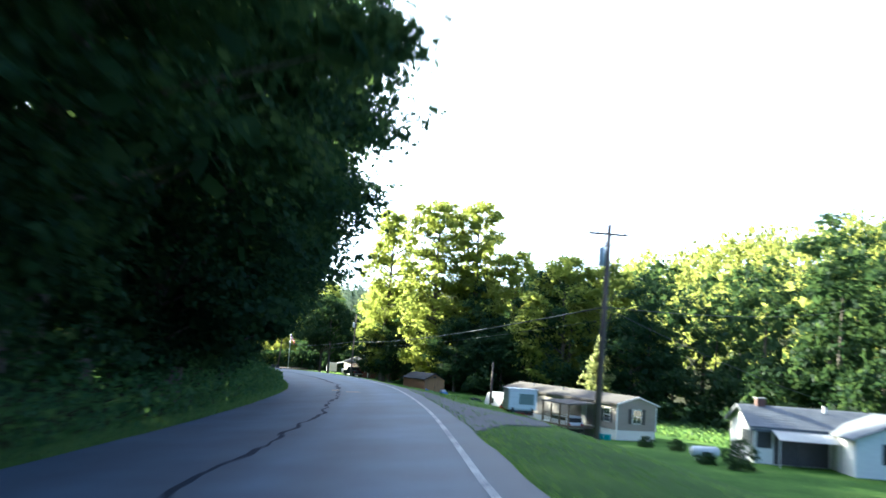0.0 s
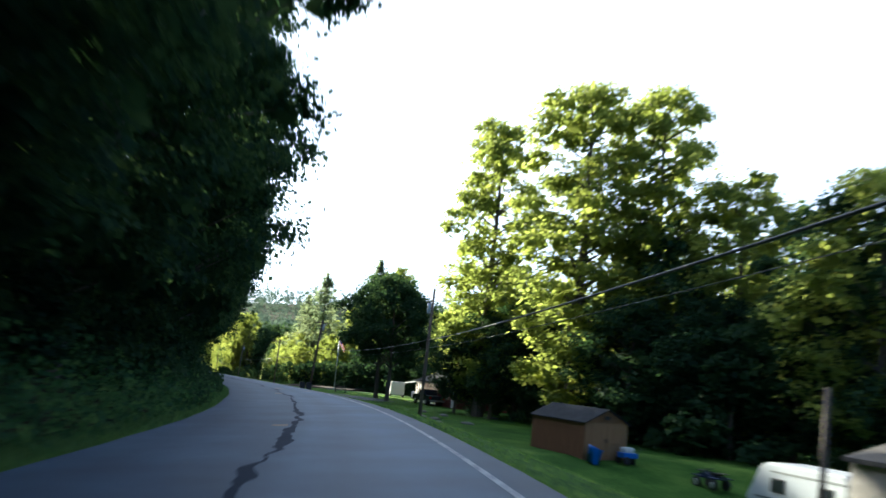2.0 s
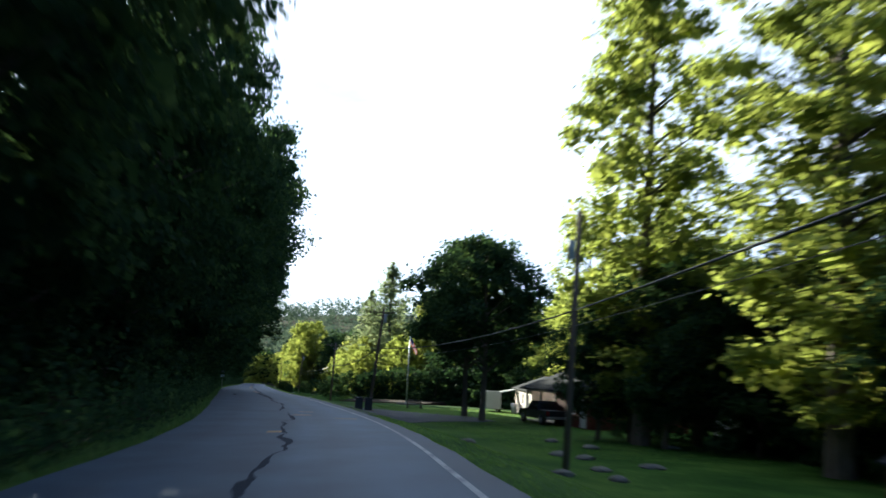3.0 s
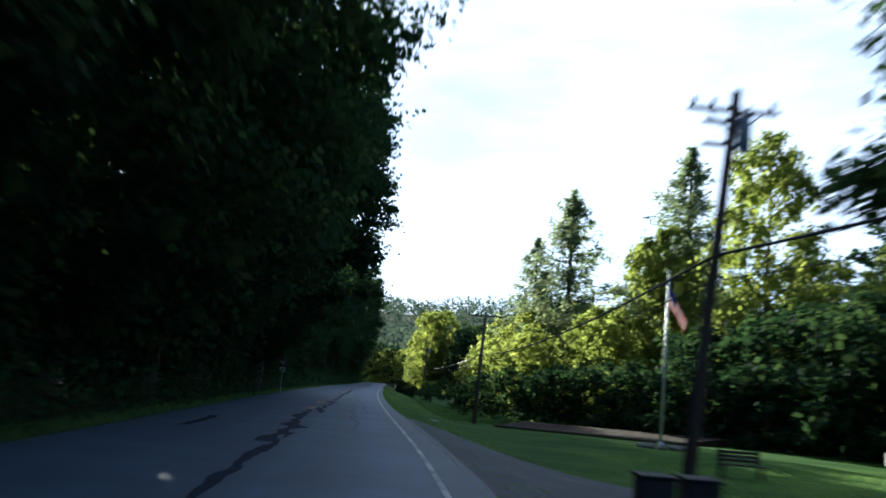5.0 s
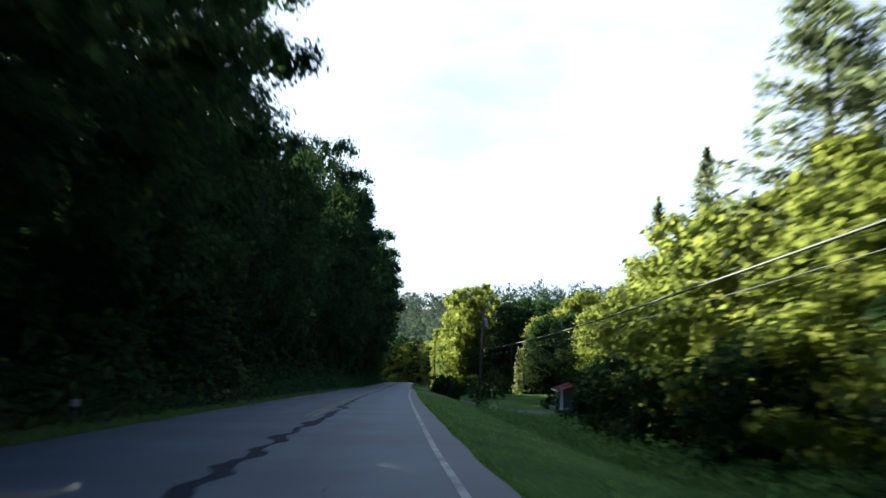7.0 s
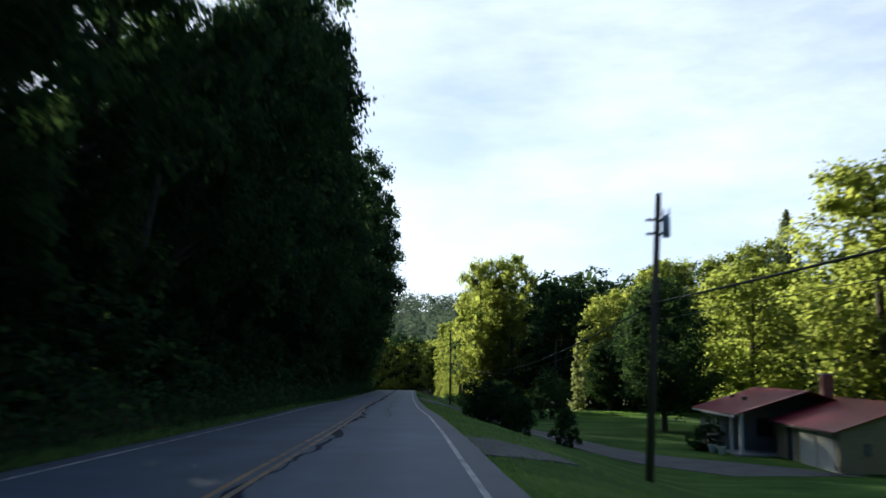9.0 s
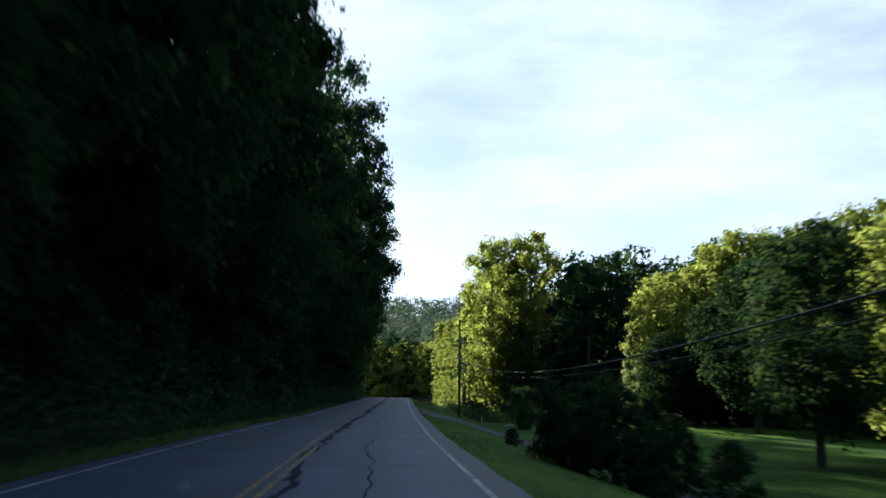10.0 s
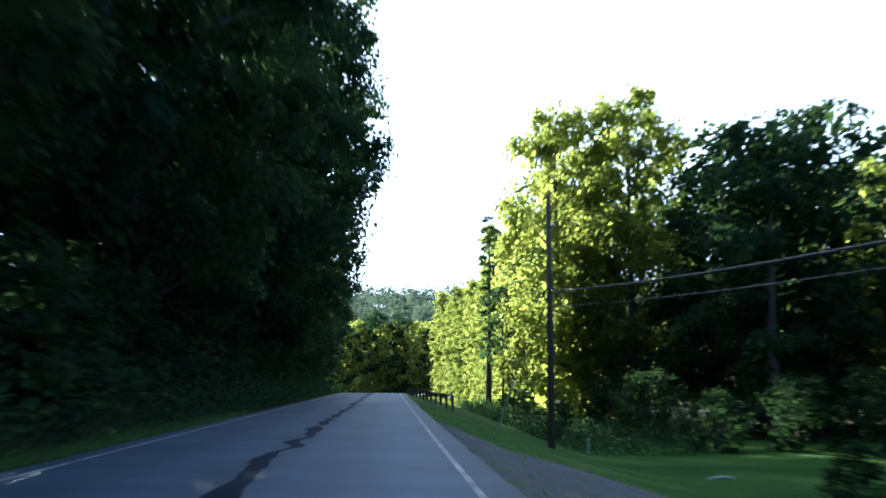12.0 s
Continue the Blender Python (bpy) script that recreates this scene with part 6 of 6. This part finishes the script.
part("leg", box(0.3, 0.36, -0.3, 0.3, 0.0, 0.36), DARK, cart)

# low house with a carport: x along the front, from its sunlit end
ch_turn = math.degrees(math.atan2(-0.894, 0.447))
cz = spot(-17.9, 172.1)[2]
ch = thing("house", "low house with a grey roof and an open red carport", "house", (-18.4, 176.4, cz), ch_turn)
CL, CW, CZ = 12.5, 8.0, 2.7
bm = gable_body(CL, CW, CZ, 1.5, -0.4, 6.2)
part("wall", bm, BARNRED_SHADED, ch)
part("roof", gable_prism(CL, CW, CZ, 1.5, 0.45, 0.14), DARKROOF, ch)
part("carport_back", box(0.1, 6.2, CW - 0.12, CW, -0.3, CZ), BARNRED_SHADED, ch, "dark red carport back wall")
part("carport_side", box(6.14, 6.2, -0.0, CW - 0.12, -0.3, CZ), BARNRED_SHADED, ch, "dark red carport side wall")
part("end_wall", box(-0.02, 0.1, 2.6, CW, -0.3, CZ), PINKISH, ch, "pale end wall in sun")
part("carport_slab", box(-0.1, 6.2, -0.1, CW, -0.25, 0.06), CONCRETE, ch)
part("beam", box(-0.1, 6.3, -0.02, 0.12, CZ - 0.28, CZ), PINKISH, ch)
for x in (0.05, 3.1, 6.1):
    part("carport_post", box(x - 0.07, x + 0.07, -0.02, 0.12, -0.3, CZ - 0.28), PINKISH, ch)
bm = bmesh.new()
vs = [bm.verts.new(p) for p in ((0.02, 0, CZ), (0.02, CW, CZ), (0.02, CW / 2, CZ + 1.48))]
bm.faces.new(vs)
bmesh.ops.solidify(bm, geom=bm.faces[:], thickness=0.06)
part("gable", bm, PINKISH, ch)
window(ch, 9.0, 0.0, 1.0, 1.5, 1.2, "front")
part("front_door", box(10.8, 11.75, -0.04, 0.0, 0.1, 2.1), WHITE, ch)
# long low wing behind it: x away along its sunlit wall
aw = thing("annex", "long pale pink annex with a low dark roof, wall in sun", "annex", (-18.3, 181.5, spot(-18.3, 181.5)[2]), math.degrees(math.atan2(15.5, -2.9)))
part("wall", mirrored(gable_body(15.0, 6.0, 2.4, 1.2, -0.6)), PINKISH, aw)
part("roof", mirrored(gable_prism(15.0, 6.0, 2.4, 1.2, 0.35, 0.12)), DARKROOF, aw)
for x in (2.6, 7.4, 12.2):
    window(aw, x, 0.0, 0.9, 1.3, 1.1, "back")
part("door", box(4.5, 5.4, 0.0, 0.05, 0.0, 2.0), WHITE, aw)
pr = part("porch_roof", box(12.6, 15.6, 0.3, 2.2, 2.1, 2.2), PLATE, aw, "pale porch roof")
for v in pr.data.vertices:
    if v.co.y > 1:
        v.co.z -= 0.4
for x in (12.8, 15.4):
    part("porch_post", box(x - 0.05, x + 0.05, 2.0, 2.1, -0.5, 1.75), PLATE, aw)
for k, x in enumerate((9.4, 10.2)):
    d = thing("storage_bin", "pale round bin by the annex wall", "bin", tuple(aw.matrix_world @ Vector((x, 0.6, 0.0))), 0, "bins by the annex")
    part("shell", tube([(0, 0, -0.1), (0, 0, 0.05), (0, 0, 0.8), (0, 0, 0.86)], [0.26, 0.28, 0.33, 0.2], 14), PLATE, d, smooth=True)
# pale rubble heap under the trees
bm = bmesh.new()
bmesh.ops.create_icosphere(bm, subdivisions=4, radius=1)
for v in bm.verts:
    k = 1 + 0.22 * noise.noise(v.co * 2.2) + 0.16 * noise.noise(v.co * 6.0) + 0.08 * noise.noise(v.co * 15.0)
    v.co = Vector((v.co.x * 3.0 * k, v.co.y * 1.8 * k, v.co.z * 1.75 * k * (1 - 0.25 * v.co.x)))
RUBBLE = mottled("pale_rubble", [(0.3, (0.16, 0.155, 0.15)), (0.5, (0.32, 0.31, 0.30)), (0.75, (0.5, 0.48, 0.46))], 2.5, 9, 0.9, 0.9)
hp = part("rubble_heap", bm, RUBBLE, None)
hp.matrix_world = pose(*spot(-0.9, 167.8, 0.15), 0, 0, 10)
tagged(hp, "pale grey heap of rubble lying on the grass", "heap")
# bins by the drive
bn = thing("trash_bins", "pair of dark wheeled bins in a wooden stand by the drive", "trash bin", spot(-31.6, 172.6), 20)
for d in (-0.4, 0.4):
    b1 = part("bin", box(d - 0.3, d + 0.3, -0.32, 0.32, 0.05, 1.0, 0.04), DARK, bn)
    part("lid", box(d - 0.33, d + 0.33, -0.36, 0.36, 1.0, 1.07, 0.02), RUBBER, b1)
part("stand", box(-0.85, 0.85, -0.45, 0.45, -0.1, 0.05), EDGING, bn)
wv = thing("van", "white van parked in sun behind the lawn trees", "van", spot(-23.5, 194.0), 100)
part("body", profile_body([(-2.5, 0.35), (2.4, 0.35), (2.5, 0.95), (1.7, 1.15), (1.1, 2.1), (-2.5, 2.15)], 1.95, 0.06, 0.08), car_paint("van_white", (0.72, 0.71, 0.7)), wv)
part("windscreen", profile_body([(1.3, 1.25), (1.68, 1.2), (1.16, 2.0), (1.1, 2.0)], 1.6, 0, 0.01), GLASS, wv)
for d in (-1, 1):
    part("side_window", box(0.1, 1.1, d * 0.94 - 0.03, d * 0.94 + 0.03, 1.3, 1.85), GLASS, wv)
wheels(wv, (-1.6, 1.6), 1.75, 0.35)
# bench beside the flagpole
be = thing("bench", "dark wooden garden bench on the lawn", "bench", spot(-30.4, 188.0), 25)
for i in range(4):
    part("seat_slat", box(-0.75, 0.75, -0.25 + i * 0.12, -0.15 + i * 0.12, 0.42, 0.46), DARK, be)
for i in range(3):
    part("back_slat", box(-0.75, 0.75, 0.24, 0.28, 0.52 + i * 0.13, 0.62 + i * 0.13), DARK, be)
for x in (-0.68, 0.68):
    for y in (-0.2, 0.24):
        part("leg", box(x - 0.04, x + 0.04, y - 0.03, y + 0.03, -0.05, 0.42 if y < 0 else 0.92), DARK, be)

# cream house with red metal roofs: x away along its front, y back from the road
rh_turn = math.degrees(math.atan2(0.954, -0.30))
rz = -9.95
rh = thing("house", "cream house with red metal roofs, garage wing and porch", "house", (-73.4, 322.0, rz), rh_turn)


part("garage_wall", mirrored(gable_body(9.6, 8.0, 2.2, 1.35, -0.5)), YELLOW, rh)
part("garage_roof", mirrored(gable_prism(9.6, 8.0, 2.2, 1.35, 0.4, 0.06)), REDMETAL, rh, "red metal garage roof")
for i in range(1, 20):
    x = -0.4 + i * 0.52
    for s in (0, 1):
        a = (x, 0.4 if s == 0 else -8.4, 2.2 - 0.4 * 1.35 / 4 + 0.075)
        b = (x, -4.0, 3.55 + 0.075)
        part("roof_rib", tube([a, b], 0.018, 4), REDMETAL, rh)
for z in np.arange(-0.2, 2.15, 0.24):
    part("board", box(-0.03, 0.0, -7.98, -0.02, z, z + 0.225), YELLOW, rh)
for i, x in enumerate((0.45, 3.1)):
    gd = part("garage_door", box(x, x + 2.4, 0.0, 0.05, -0.05, 2.0), WHITE, rh, "white panelled garage door")
    for z in (0.0, 0.5, 1.0, 1.5):
        for k in range(4):
            part("panel", box(x + 0.08 + k * 0.58, x + 0.58 + k * 0.58, 0.05, 0.065, z + 0.06, z + 0.42), WHITE, gd)
part("side_door", box(6.6, 7.6, 0.0, 0.05, -0.05, 2.0), DARK, rh, "dark glazed door")
part("door_frame", box(6.5, 6.6, 0.0, 0.06, -0.05, 2.08), WHITE, rh)
part("door_frame", box(7.6, 7.7, 0.0, 0.06, -0.05, 2.08), WHITE, rh)
window(rh, 0.0, -4.6, 0.95, 0.9, 0.75, "near", trim=DARK)
part("meter_box", box(-0.12, -0.03, -1.6, -1.3, 0.9, 1.5), SIGN_BACK, rh)
part("gutter", box(-0.4, 10.0, 0.38, 0.46, 1.98, 2.08), DARK, rh)
main = mirrored(gable_body(18.7, 8.5, 2.6, 1.35, -0.5, 12.4))
for v in main.verts:
    v.co.y += 2.4
part("main_wall", main, SHADED_SIDING, rh, "siding coloured blue-grey for the shade it stands in")
main = mirrored(gable_prism(18.7, 8.5, 2.6, 1.35, 0.45, 0.06, None, 9.2))
for v in main.verts:
    v.co.y += 2.4
part("main_roof", main, REDMETAL, rh, "red metal main roof")
for i in range(1, 19):
    x = 8.8 + i * 0.54
    part("roof_rib", tube([(x, 2.85, 2.6 - 0.45 * 1.35 / 4.25 + 0.075), (x, -1.85, 3.95 + 0.075)], 0.018, 4), REDMETAL, rh)
part("fascia", box(8.8, 19.1, 2.82, 2.88, 2.3, 2.45), WHITE, rh)
part("porch_slab", box(9.0, 12.4, -5.5, 2.6, -0.4, 0.05), CONCRETE, rh)
for x in (9.25, 11.4):
    part("porch_post", box(x - 0.1, x + 0.1, 2.2, 2.4, -0.3, 2.55), WHITE, rh, "white square porch post")
part("porch_beam", box(9.0, 11.6, 2.2, 2.42, 2.37, 2.61), WHITE, rh)
window(rh, 14.0, 2.4, 0.9, 1.2, 1.2, "back")
window(rh, 16.4, 2.4, 0.9, 1.5, 1.2, "back")
window(rh, 12.4, -0.2, 0.9, 1.1, 1.2, "near", trim=DARK)
part("porch_door", box(12.34, 12.4, -3.2, -2.3, 0.05, 2.05), DARK, rh)
ch2 = part("chimney", box(9.3, 9.95, -3.6, -2.95, 2.6, 5.0, 0.02), BRICK, rh, "red brick chimney")
part("chimney_cap", box(9.24, 10.01, -3.66, -2.89, 5.0, 5.1), CONCRETE, ch2)
for x, y in ((14.0, 0.6), (17.5, 0.4)):
    part("roof_vent", box(x - 0.15, x + 0.15, y - 0.15, y + 0.15, 3.05, 3.45), DARK, rh)
for k, (x, y) in enumerate(((-79.6, 330.6), (-80.2, 331.6))):
    p = thing("planter", "pale garden pot beside the porch", "planter", spot(x, y), 0, "porch pots")
    part("pot", tube([(0, 0, 0), (0, 0, 0.05), (0, 0, 0.5), (0, 0, 0.55)], [0.18, 0.2, 0.3, 0.32], 14), WHITE, p, smooth=True)
    part("soil", tube([(0, 0, 0.5), (0, 0, 0.56)], 0.27, 14), MULCH, p)
lp = thing("yard_light", "grey yard light on a tall wooden post", "yard light", spot(-66.5, 326.0), 20)
part("post", tube([(0, 0, -0.3), (0, 0, 5.2)], [0.11, 0.09], 10), POLE_WOOD, lp, smooth=True)
part("arm", tube([(0, 0, 4.9), (-0.5, 0, 5.1)], 0.025, 6), STEEL, lp)
part("lamp_head", tube([(-0.5, 0, 4.75), (-0.5, 0, 4.95), (-0.5, 0, 5.15)], [0.2, 0.18, 0.06], 12), PLATE, lp, smooth=True)
fb = thing("fire_pit_bench", "low dark wooden box on the lawn", "planter box", spot(-70.8, 306.5), 18)
part("box", box(-0.8, 0.8, -0.4, 0.4, -0.1, 0.55, 0.02), DARK, fb)
part("rim", box(-0.86, 0.86, -0.46, 0.46, 0.55, 0.62, 0.01), EDGING, fb)
tk2 = thing("gas_tank", "white gas tank lying beside the garage", "tank", spot(-68.0, 318.8), 20)
part("shell", tube([(-1.1, 0, 0.55), (-0.95, 0, 0.55), (0.95, 0, 0.55), (1.1, 0, 0.55)], [0.2, 0.42, 0.42, 0.2], 18), PLATE, tk2, smooth=True)
part("valve_dome", tube([(0, 0, 0.95), (0, 0, 1.1)], [0.14, 0.1], 12), PLATE, tk2)
for x in (-0.7, 0.7):
    part("leg", box(x - 0.06, x + 0.06, -0.3, 0.3, -0.1, 0.25), CONCRETE, tk2)
mk2 = thing("marker_post", "short white marker post at the wood's edge", "marker post", spot(-117.9, 399.6), 0, "marker posts")
part("post", box(-0.05, 0.05, -0.03, 0.03, -0.2, 0.7, 0.01), PLATE, mk2)
sc = part("paper_scrap", box(-0.22, 0.22, -0.09, 0.09, 0.0, 0.02), PLATE, None)
for v in sc.data.vertices:
    v.co.z += 0.25 * v.co.x * v.co.x + 0.06 * v.co.y
sc.matrix_world = pose(*spot(-45.3, 200.5, 0.05), 0, 6, 70)
tagged(sc, "crumpled white scrap lying in the mown grass", "litter")
pp = part("plastic_pipe", tube([(-0.5, 0.1, 0.03), (-0.1, 0.0, 0.06), (0.3, -0.2, 0.07), (0.5, -0.5, 0.02)], 0.04, 8), PLATE, None, smooth=True)
pp.matrix_world = pose(*spot(-111.9, 388.2, 0.02), 0, 0, 75)
tagged(pp, "bent white plastic pipe lying by the gravel drive", "pipe")
